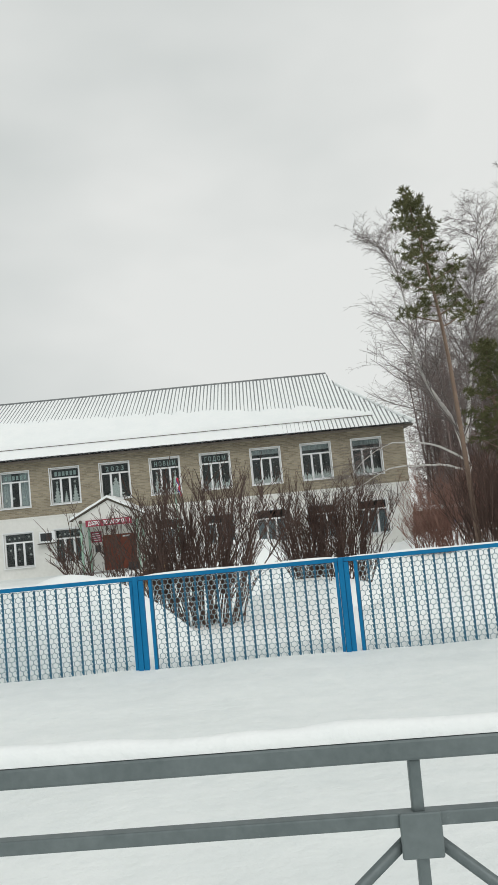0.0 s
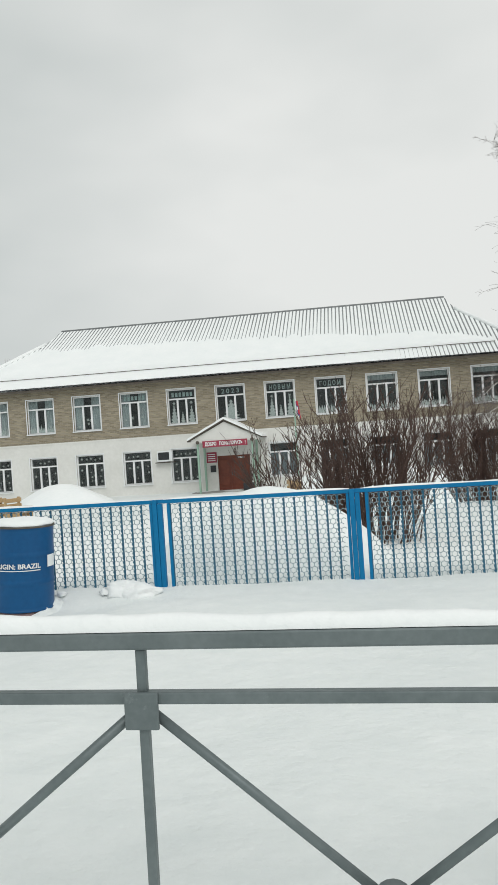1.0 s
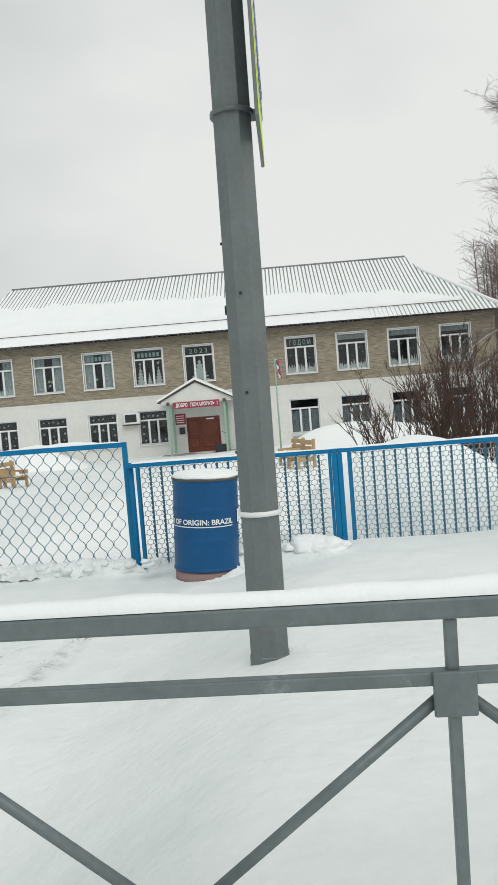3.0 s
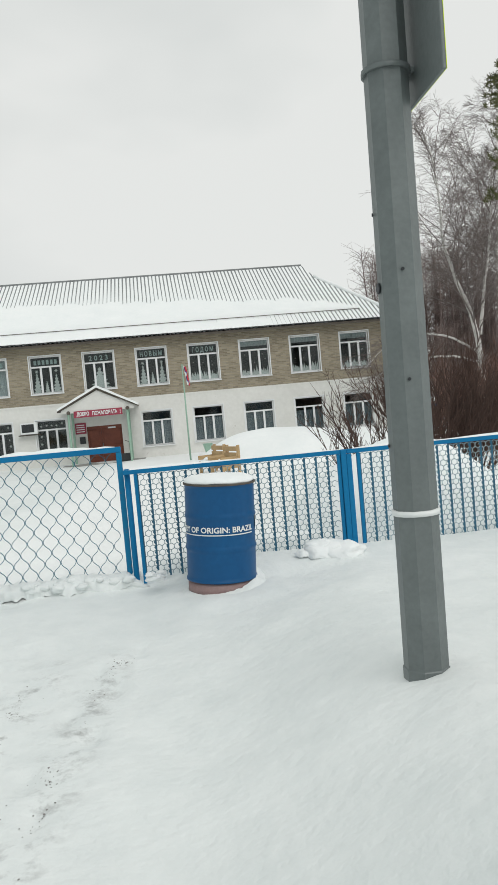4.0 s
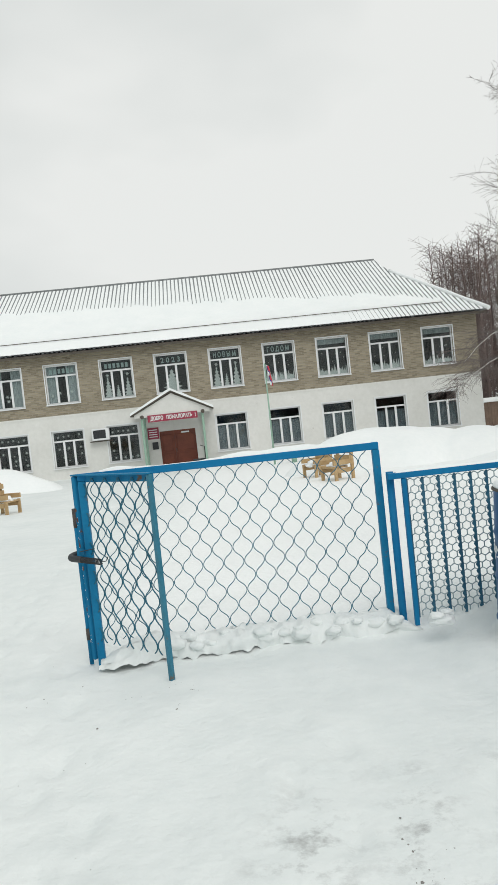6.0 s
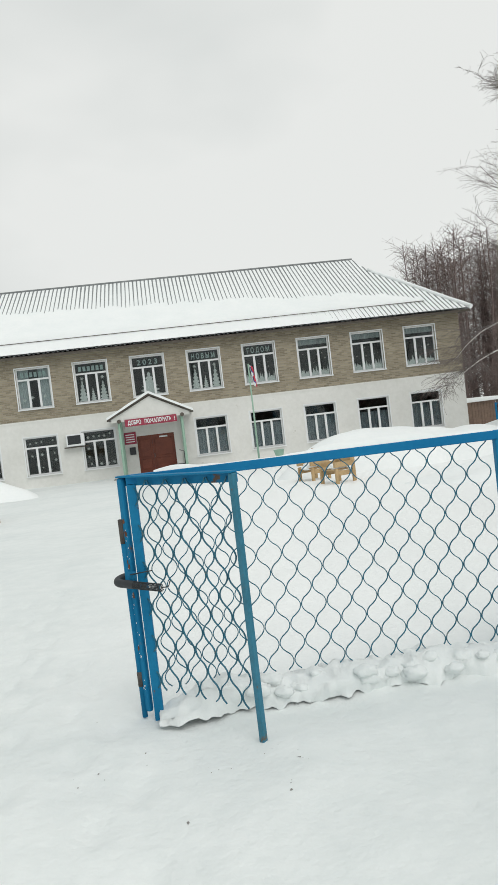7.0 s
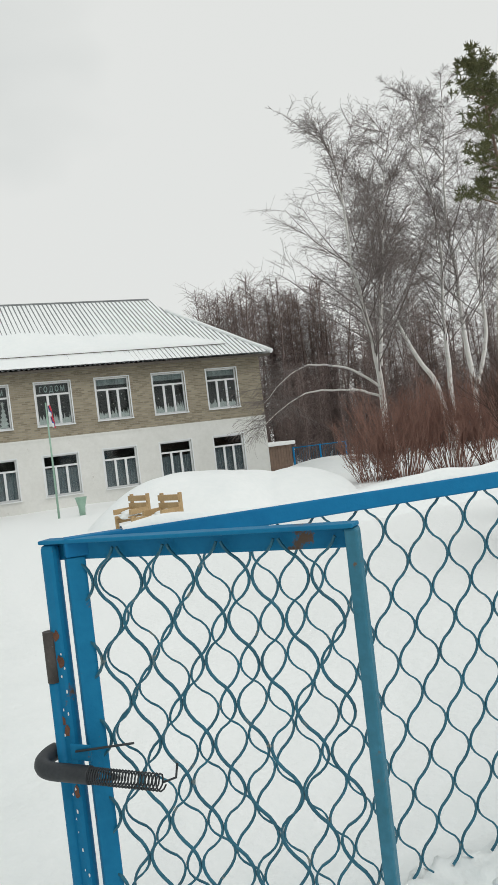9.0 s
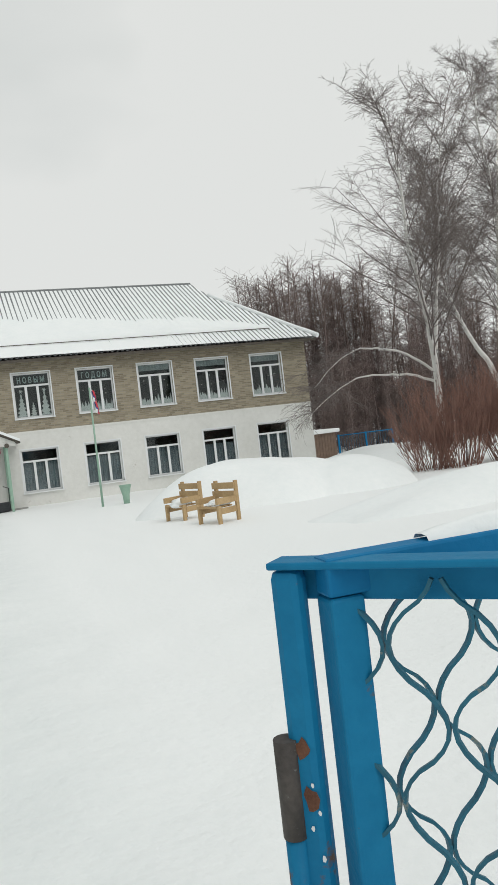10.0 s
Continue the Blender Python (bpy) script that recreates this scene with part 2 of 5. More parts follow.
def stain_track(m):
    """Sandy smears along two wheel tracks on the way to the gate."""
    nt = m.node_tree
    ln = nt.links.new
    b = nt.nodes["Principled BSDF"]
    geo = nt.nodes.new("ShaderNodeNewGeometry")
    sp = nt.nodes.new("ShaderNodeSeparateXYZ")
    ln(geo.outputs["Position"], sp.inputs[0])

    def calc(op, a, c, d=None):
        n = nt.nodes.new("ShaderNodeMath")
        n.operation = op
        for i, v in enumerate((a, c, d)):
            if v is None:
                continue
            if isinstance(v, (int, float)):
                n.inputs[i].default_value = v
            else:
                ln(v, n.inputs[i])
        return n.outputs[0]

    def ramp(v, lo, hi):
        n = nt.nodes.new("ShaderNodeMapRange")
        n.inputs["From Min"].default_value = lo
        n.inputs["From Max"].default_value = hi
        ln(v, n.inputs["Value"])
        return n.outputs["Result"]

    total = None
    for slope, at, width in ((0.152, -6.715, 0.26), (0.08, -5.94, 0.2), (0.24, -7.6, 0.3)):
        d = calc("ABSOLUTE", calc("SUBTRACT", sp.outputs["X"], calc("MULTIPLY_ADD", sp.outputs["Y"], slope, at)), 0)
        k = ramp(d, width, 0.0)
        total = k if total is None else calc("MAXIMUM", total, k)
    total = calc("MULTIPLY", total, calc("MULTIPLY", ramp(sp.outputs["Y"], 1.6, 2.6), ramp(sp.outputs["Y"], 5.9, 5.2)))
    nz = nt.nodes.new("ShaderNodeTexNoise")
    nz.inputs["Scale"].default_value = 5.5
    nz.inputs["Detail"].default_value = 9
    nz.inputs["Roughness"].default_value = 0.72
    ln(geo.outputs["Position"], nz.inputs["Vector"])
    f = calc("MULTIPLY", total, ramp(nz.outputs["Fac"], 0.50, 0.68))
    old = b.inputs["Base Color"].links[0].from_socket
    mx = nt.nodes.new("ShaderNodeMix")
    mx.data_type = "RGBA"
    ln(f, mx.inputs["Factor"])
    ln(old, mx.inputs["A"])
    mx.inputs["B"].default_value = (0.36, 0.365, 0.36, 1)
    # beyond the fence the snow is mixed whiter than on the way
    whiter = nt.nodes.new("ShaderNodeMix")
    whiter.data_type = "RGBA"
    whiter.inputs["B"].default_value = (0.92, 0.935, 0.93, 1)
    away = calc("MULTIPLY_ADD", nz.outputs["Fac"], 0.8, sp.outputs["X"])
    ln(calc("MULTIPLY", ramp(sp.outputs["Y"], 7.3, 8.3), ramp(away, -8.0, -6.6)), whiter.inputs["Factor"])
    ln(mx.outputs["Result"], whiter.inputs["A"])
    ln(whiter.outputs["Result"], b.inputs["Base Color"])


stain_track(M_SNOWG)


# ---- building helpers ----
def box(bm, x0, x1, y0, y1, z0, z1):
    vs = [bm.verts.new((x, y, z)) for x in (x0, x1) for y in (y0, y1) for z in (z0, z1)]
    for a, b, c, d in ((0, 1, 3, 2), (4, 6, 7, 5), (0, 4, 5, 1), (2, 3, 7, 6), (0, 2, 6, 4), (1, 5, 7, 3)):
        bm.faces.new([vs[i] for i in (a, b, c, d)])
    return vs


def bevelled(bm, x0, x1, y0, y1, z0, z1, r):
    """A box with chamfered edges, as its own little mesh joined into bm."""
    tmp = bmesh.new()
    box(tmp, x0, x1, y0, y1, z0, z1)
    bmesh.ops.bevel(tmp, geom=tmp.edges[:], offset=r, segments=2, affect="EDGES", profile=0.5)
    add_mesh(bm, tmp)
    tmp.free()


def add_mesh(bm, other, m=None):
    other.verts.index_update()
    vs = [bm.verts.new((m @ v.co) if m else v.co) for v in other.verts]
    for f in other.faces:
        nf = bm.faces.new([vs[v.index] for v in f.verts])
        nf.smooth = f.smooth


def tube(bm, pts, radii, n=8, cap=True, flat=1.0):
    """A round bar along pts; flat < 1 squeezes it across its second axis."""
    rings = []
    for i, p in enumerate(pts):
        p = Vector(p)
        a, b = Vector(pts[max(i - 1, 0)]), Vector(pts[min(i + 1, len(pts) - 1)])
        d = (b - a).normalized()
        u = d.cross(Vector((0, 1, 0)) if abs(d.y) < 0.9 else Vector((1, 0, 0))).normalized()
        v = d.cross(u)
        r = radii[i] if hasattr(radii, "__len__") else radii
        rings.append([bm.verts.new(p + r * (math.cos(2 * math.pi * k / n) * u + flat * math.sin(2 * math.pi * k / n) * v)) for k in range(n)])
    for a, b in zip(rings, rings[1:]):
        for k in range(n):
            f = bm.faces.new((a[k], a[(k + 1) % n], b[(k + 1) % n], b[k]))
            f.smooth = n > 4
    if cap:
        bm.faces.new(rings[0][::-1])
        bm.faces.new(rings[-1])


def lathe(bm, profile, n=40, cx=0, cy=0):
    """Turns (radius, z) pairs round the z axis."""
    rings = [[bm.verts.new((cx + r * math.cos(2 * math.pi * k / n), cy + r * math.sin(2 * math.pi * k / n), z)) for k in range(n)] for r, z in profile]
    for a, b in zip(rings, rings[1:]):
        for k in range(n):
            bm.faces.new((a[k], a[(k + 1) % n], b[(k + 1) % n], b[k])).smooth = True
    bm.faces.new(rings[0][::-1])
    bm.faces.new(rings[-1])


def finish(bm, name, mat):
    bmesh.ops.recalc_face_normals(bm, faces=bm.faces[:])
    me = bpy.data.meshes.new(name)
    bm.to_mesh(me)
    bm.free()
    me.materials.append(mat)
    return me


def part(name, bm, mat, parent, label="", m=None):
    """Links a bmesh (or a finished mesh) as one object under a thing or part."""
    me = finish(bm, name, mat) if isinstance(bm, bmesh.types.BMesh) else bm
    ob = new(name, me)
    ob.parent = parent
    if m:
        ob.matrix_basis = m
    return tagged(ob, label)


def thing(name, m, label, category, group="", kind=""):
    ob = new(name)
    ob.empty_display_size = 0.1
    ob.matrix_world = m
    return tagged(ob, label, category, group, kind)


def node(name, m, parent, label=""):
    """An Empty that holds the pieces of one part of a thing."""
    ob = new(name)
    ob.empty_display_size = 0.05
    ob.parent = parent
    ob.matrix_basis = m
    return tagged(ob, label)


def solid(name, bm, mat, label, category, group="", kind="", m=None):
    """A top-level thing made of one mesh."""
    me = finish(bm, name, mat) if isinstance(bm, bmesh.types.BMesh) else bm
    ob = new(name, me)
    if m:
        ob.matrix_world = m
    return tagged(ob, label, category, group, kind)


def letters(name, text, size, mat, parent, m, label="", depth=0.004, bend=0.0):
    """Writing in the built-in font as a mesh; bend: radius of a drum that it runs round."""
    cu = bpy.data.curves.new(name, "FONT")
    cu.body, cu.size, cu.extrude, cu.align_x = text, size, depth, "CENTER"
    cu.resolution_u = 3
    cu.offset = 0.008
    tmp = bpy.data.objects.new(name, cu)
    scene.collection.objects.link(tmp)
    me = bpy.data.meshes.new_from_object(tmp.evaluated_get(bpy.context.evaluated_depsgraph_get()))
    bpy.data.objects.remove(tmp)
    me.materials.clear()
    me.materials.append(mat)
    ob = new(name, me)
    ob.parent = parent
    ob.matrix_basis = m
    return tagged(ob, label)


def spline(knots, n):
    """A smooth line through the knots, n steps for each span."""
    ks = [Vector(k) for k in knots]
    out = []
    for i in range(len(ks) - 1):
        a, b, c, d = ks[max(i - 1, 0)], ks[i], ks[i + 1], ks[min(i + 2, len(ks) - 1)]
        for j in range(n):
            q = j / n
            out.append(0.5 * (2 * b + (c - a) * q + (2 * a - 5 * b + 4 * c - d) * q * q + (3 * b - a - 3 * c + d) * q ** 3))
    return out + [ks[-1]]


def smooth01(a, b, x):
    t = np.clip((x - a) / (b - a), 0, 1)
    return t * t * (3 - 2 * t)


# ---- ground ----
def ground_z(x, y):
    """Height of the snow: the trodden way to the gate, the ploughed bank by the road, the yard that falls to the school."""
    x, y = np.asarray(x, float), np.asarray(y, float)
    base = np.interp(y, [-300, 0, 7.6, 38, 46, 400], [0.1, 0.02, -0.03, -0.92, -0.95, -0.2])
    bank = np.interp(y, [-2, 0.2, 1.3, 2.2, 3.6, 5.6, 7.0, 7.6, 8.6, 12, 18], [0.1, 0.35, 0.64, 0.56, 0.42, 0.22, 0.17, 0.21, 0.24, 0.12, 0])
    edge = np.interp(y, [0, 3, 5.5, 6.9, 7.25, 7.6, 9, 14], [-4.7, -4.6, -4.5, -4.05, -4.7, -5.3, -5.3, -5.0])
    z = base + bank * smooth01(edge - 0.55, edge + 0.75, x)
    # drift along the foot of the wide-mesh panel
    z = z + 0.10 * np.exp(-((y - 7.66) / 0.16) ** 2) * smooth01(-7.35, -6.9, x) * (1 - smooth01(-5.5, -5.2, x))
    # small mounds at the feet of the guard rail posts
    for px in (2.95, 1.09, -0.74, -2.645, -4.56):
        z = z + 0.08 * np.exp(-((x - px - 0.03) / 0.16) ** 2 - ((y - 1.22) / 0.14) ** 2)
    # trodden snow heaped round the drum
    z = z + 0.08 * np.exp(-(((x + 4.665) ** 2 + (y - 6.92) ** 2) / 0.3) ** 2)
    # footprints and wheel ruts on the way
    way = (1 - smooth01(edge - 0.6, edge + 0.3, x)) * smooth01(-13, -10, x) * (1 - smooth01(20, 34, y))
    z = z + way * 0.012 * np.sin(7 * x + 2.1 * np.sin(1.7 * y)) * np.sin(2.3 * y + 1.3 * x)
    z = z + 0.02 * np.sin(0.9 * x + 0.6) * np.sin(0.7 * y + 1.1) + 0.012 * np.sin(2.3 * x + 1.1 * y) * np.sin(1.9 * y - 0.8 * x)
    return z


def gz(x, y):
    return float(ground_z(x, y))


def axis_steps(parts):
    out = []
    for a, b, step in parts:
        out += list(np.arange(a, b, step))
    return np.array(out + [parts[-1][1]])


def grid_mesh(name, xs, ys, zf, mat):
    X, Y = np.meshgrid(xs, ys)
    Z = zf(X, Y)
    nx, ny = len(xs), len(ys)
    v = np.stack([X.ravel(), Y.ravel(), Z.ravel()], 1)
    i = (np.arange(ny - 1)[:, None] * nx + np.arange(nx - 1)[None, :]).ravel()
    f = np.stack([i, i + 1, i + nx + 1, i + nx], 1)
    me = bpy.data.meshes.new(name)
    me.from_pydata(v.tolist(), [], f.tolist())
    me.polygons.foreach_set("use_smooth", np.ones(len(f), bool))
    me.materials.append(mat)
    return me


rng = np.random.default_rng(5)


def rough_ground(X, Y):
    Z = ground_z(X, Y)
    near = np.exp(-((X + 5) / 9) ** 2 - ((Y - 5) / 9) ** 2)
    N = np.zeros_like(Z)
    for k in range(26):
        a, w = rng.uniform(0, 2 * math.pi), rng.uniform(3, 16)
        N += np.sin(w * (np.cos(a) * X + np.sin(a) * Y) + rng.uniform(0, 6.3)) / w
    Z = Z + 0.012 * near * N
    # footprints: shallow dents in trails towards the gate
    for (x0, y0), (x1, y1) in (((-6.2, 0.5), (-8.3, 9.5)), ((-5.9, 2.6), (-5.35, 6.0)), ((-6.6, 2.0), (-6.15, 6.6)), ((-7.6, 1.0), (-8.8, 12.0))):
        d = Vector((x1 - x0, y1 - y0))
        n = int(d.length / 0.34)
        for k in range(n):
            s = k / n
            px = x0 + s * d.x + (0.09 if k % 2 else -0.09) + rng.uniform(-0.05, 0.05)
            py = y0 + s * d.y + rng.uniform(-0.06, 0.06)
            q = ((X - px) / 0.062) ** 2 + ((Y - py) / 0.15) ** 2
            Z = Z - 0.022 * np.exp(-q ** 2) + 0.008 * np.exp(-(np.sqrt(q) - 1.35) ** 2 * 9)
    return Z


gx = axis_steps([(-400, -60, 40), (-60, -16, 4), (-16, -9, 0.4), (-9, -3.4, 0.05), (-3.4, 5, 0.1), (5, 30, 0.8), (30, 80, 5), (80, 400, 40)])
gy = axis_steps([(-300, -20, 40), (-20, 0, 2), (0, 8.2, 0.05), (8.2, 14, 0.12), (14, 44, 0.5), (44, 100, 4), (100, 900, 80)])
ground = new("ground", grid_mesh("ground", gx, gy, rough_ground, M_SNOWG))
tagged(ground, "trodden white snow with footprints over the whole yard", "snow ground", kind="structure")


def snow_heap(cx, cy, rx, ry, h, seed, label, peaks=(), power=1.7):
    """A shovelled heap: lumpy dome whose skirt dies into the ground."""
    r = np.random.default_rng(seed)
    n = 60
    xs, ys = np.linspace(-1.25, 1.25, n), np.linspace(-1.25, 1.25, n)
    lumps = [(r.uniform(0, 6.3), r.uniform(2, 12), r.uniform(0, 6.3)) for _ in range(22)]

    def zf(X, Y):
        D = np.sqrt(X ** 2 + Y ** 2)
        ang = np.arctan2(Y, X)
        D = D * (1 + 0.10 * np.sin(2 * ang + seed) + 0.06 * np.sin(5 * ang + 2 * seed))
        Z = h * np.clip(1 - D ** power, -0.25, 1)
        for px, py, pr, ph in peaks:
            Z = np.maximum(Z, ph * np.clip(1 - (((X - px) ** 2 + (Y - py) ** 2) / pr ** 2), -0.3, 1))
        N = sum(np.sin(w * (np.cos(a) * X + np.sin(a) * Y) + p) / w for a, w, p in lumps)
        return Z + 0.07 * h * N

    me = grid_mesh("snow_heap", xs, ys, zf, M_SNOW)
    ob = new("snow_heap", me)
    ob.matrix_world = Matrix.Translation((cx, cy, gz(cx, cy))) @ Matrix.Diagonal((rx, ry, 1, 1))
    return tagged(ob, label, "snow heap", "snow heaps", "stuff")


snow_heap(-1.35, 25.6, 3.15, 2.2, 1.2, 3, "large white heap of shovelled snow beside wooden armchairs", peaks=((0.75, -0.1, 0.8, 0.8),), power=2.5)
snow_heap(1.3, 18.7, 4.3, 1.3, 0.52, 8, "low long white snow heap before the red shrubs")
snow_heap(5.3, 18.2, 2.6, 1.5, 0.62, 19, "low white snow heap by the pine")
snow_heap(-2.45, 8.75, 1.3, 0.98, 0.92, 4, "grey-white snow heap close behind the blue fence")
snow_heap(0.5, 12.9, 1.5, 1.2, 0.45, 6, "low white snow heap round a bare shrub")
snow_heap(2.6, 10.4, 1.6, 1.2, 0.5, 16, "low white snow heap behind the blue fence")
snow_heap(-15.2, 33.0, 2.7, 1.8, 1.0, 7, "white snow heap before the school wall")
snow_heap(9.5, 37.5, 3.5, 3.0, 0.8, 12, "white snow heap at the school corner")


def grit():
    """Scattered crumbs of dirt and snow on the way."""
    r = random.Random(11)
    bm = bmesh.new()
    trails = (((-6.35, 2.4), (-5.85, 5.7), 0.07, 13, 22), ((-5.75, 3.2), (-5.55, 5.3), 0.06, 7, 16), ((-5.62, 5.05), (-5.36, 5.55), 0.05, 4, 18), ((-7.3, 4.4), (-7.7, 9.0), 0.35, 9, 5), ((-6.9, 6.7), (-7.3, 7.1), 0.1, 4, 5), ((-6.9, 3.4), (-6.5, 5.0), 0.12, 7, 14))
    for a, b, w, groups, n in trails:
        for g in range(groups):
            s = r.random()
            cx = a[0] + s * (b[0] - a[0]) + r.gauss(0, w)
            cy = a[1] + s * (b[1] - a[1]) + r.gauss(0, w)
            sx, sy = r.uniform(0.015, 0.06), r.uniform(0.02, 0.11)
            for _ in range(r.randint(n // 3, n)):
                x, y = cx + r.gauss(0, sx), cy + r.gauss(0, sy)
                crumb(bm, x, y, r.choice((0.0014, 0.0018, 0.002, 0.0025, 0.004)) * r.uniform(0.7, 1.3), r)
    return solid("dirt_crumbs", bm, M_DIRT, "scattered grey dirt crumbs trodden into the snow", "dirt", kind="stuff")


def crumb(bm, x, y, k, r):
    z = float(rough_at(x, y)) + k * 0.15
    vs = [bm.verts.new((x + k * 1.5 * math.cos(t) * r.uniform(0.6, 1.4), y + k * 2.2 * math.sin(t) * r.uniform(0.6, 1.4), z)) for t in (0, 1.3, 2.4, 3.6, 4.9)]
    top = bm.verts.new((x, y, z + k * 0.7))
    for i in range(5):
        bm.faces.new((vs[i], vs[(i + 1) % 5], top))


def rough_at(x, y):
    i = min(max(np.searchsorted(gx, x), 1), len(gx) - 1)
    j = min(max(np.searchsorted(gy, y), 1), len(gy) - 1)
    nx = len(gx)
    zs = [ground.data.vertices[jj * nx + ii].co.z for jj in (j - 1, j) for ii in (i - 1, i)]
    return sum(zs) / 4


grit()


# ---- guard rail by the road ----
def guard_rail():
    y = 1.275
    posts = [2.95, 1.09, -0.74, -2.645, -4.56]
    rise = math.atan(-0.0105)

    def rail_z(x):
        return 1.217 - 0.0105 * x

    rail = thing("guard_rail", Matrix.Identity(4), "grey galvanised pedestrian guard rail standing in snow", "guard rail")
    for x in posts:
        t = node("post", Matrix.Translation((x, y, gz(x, y) - 0.3)), rail)
        h = rail_z(x) + 0.012 - (gz(x, y) - 0.3)
        bm = bmesh.new()
        bevelled(bm, -0.047, 0.047, -0.036, 0.048, 0, h, 0.006)
        part("shaft", bm, M_GALV, t)
        bm = bmesh.new()
        bevelled(bm, -0.049, 0.049, -0.038, 0.05, h, h + 0.007, 0.003)
        vs = [(-0.045, -0.035), (0.045, -0.035), (0.045, 0.046), (-0.045, 0.046)]
        lo = [bm.verts.new((a, b, h + 0.007)) for a, b in vs]
        hi = [bm.verts.new((a * 0.5, b * 0.5, h + 0.026)) for a, b in vs]
        for i in range(4):
            bm.faces.new((lo[i], lo[(i + 1) % 4], hi[(i + 1) % 4], hi[i]))
        bm.faces.new(hi)
        part("cap", bm, M_CAP, t, "dark plastic cap")
        for dz in (0.075, 0.155):
            for sx in (-1, 1):
                bm = bmesh.new()
                tube(bm, [(sx * 0.039, 0.0, h - dz), (sx * 0.053, 0.0, h - dz)], [0.008, 0.006], 6)
                part("bolt", bm, M_FASCIA, t)
        # snow packed against the side of the post
        bm = bmesh.new()
        g = gz(x, y)
        rows = []
        for k in range(13):
            q = k / 12
            w = 0.028 * (1 - q) ** 0.7 + 0.003
            bulge = 0.008 + 0.018 * (1 - q) ** 3 + 0.006 * noise.noise((x, q * 7, 1))
            rows.append([bm.verts.new((x + 0.047 + b * bulge, y + 0.012 + a * w, g - 0.03 + 0.33 * q)) for a, b in ((-1, 0), (-0.5, 0.8), (0.5, 1), (1, 0))])
        for p, q in zip(rows, rows[1:]):
            for i in range(3):
                bm.faces.new((p[i], p[i + 1], q[i + 1], q[i])).smooth = True
        solid("snow_patch", bm, M_SNOW, "frozen snow packed against a guard rail post", "snow", "snow strips")
    for a, b in zip(posts[1:], posts):
        x0, x1 = a + 0.040, b - 0.040
        mid = (a + b) / 2
        place = Matrix.Translation((mid, y, rail_z(mid))) @ Matrix.Rotation(-rise, 4, "Y") @ Matrix.Translation((0, 0, -1.205))
        t = node("crossed_section", place, rail)
        L = (x1 - x0) / 2
        top, second, cross, low = 1.205, 1.095, 0.715, 0.337
        bm = bmesh.new()
        bevelled(bm, -L, L, -0.02, 0.02, top - 0.017, top + 0.017, 0.005)
        part("top_rail", bm, M_GALV, t)
        for z in (second, low):
            bm = bmesh.new()
            bevelled(bm, -L, L, -0.0115, 0.0115, z - 0.0115, z + 0.0115, 0.003)
            part("rail", bm, M_GALV, t)
        bm = bmesh.new()
        bevelled(bm, -0.0095, 0.0095, -0.0095, 0.0095, low + 0.012, top - 0.018, 0.003)
        part("upright", bm, M_GALV, t)
        bm = bmesh.new()
        bevelled(bm, -0.033, 0.033, -0.02, -0.012, second - 0.057, second + 0.014, 0.003)
        part("gusset_plate", bm, M_GALV, t)
        for sx in (-1, 1):
            cx = sx * L * 0.49
            for ex, ez in ((-sx * L * 0.49, 1), (sx * L * 0.51, 1), (-sx * L * 0.49, -1), (sx * L * 0.51, -1)):
                bm = bmesh.new()
                end = (cx + ex * 0.985, 0, cross + ez * 0.36)
                tube(bm, [(cx + ex * 0.05, 0, cross + ez * 0.02), end], 0.0098, 8)
                part("diagonal_bar", bm, M_GALV, t)
            bm = bmesh.new()
            tube(bm, [(cx, -0.022, cross), (cx, 0.022, cross)], 0.036, 18)
            part("round_node", bm, M_GALV, t)
        # snow lying on the top rail
        bm = bmesh.new()
        n = 46
        rings = []
        for k in range(n + 1):
            x = -L + 2 * L * k / n
            hh = 0.024 + 0.014 * noise.noise((x * 3 + mid, 0.3, 0.7)) + 0.006 * noise.noise((x * 11 + mid, 1.3, 0.7))
            hh *= min(1, (k + 1) / 3, (n + 1 - k) / 3)
            rings.append([bm.verts.new((x, yy, top + 0.0175 + zz * hh)) for yy, zz in ((-0.019, 0), (-0.0205, 0.3), (-0.018, 0.72), (-0.009, 1), (0.009, 1), (0.018, 0.72), (0.0205, 0.3), (0.019, 0))])
        for p, q in zip(rings, rings[1:]):
            for i in range(7):
                bm.faces.new((p[i], p[i + 1], q[i + 1], q[i])).smooth = True
        solid("snow_patch", bm, M_SNOW, "strip of snow lying on the guard rail", "snow", "snow strips", m=place)


guard_rail()


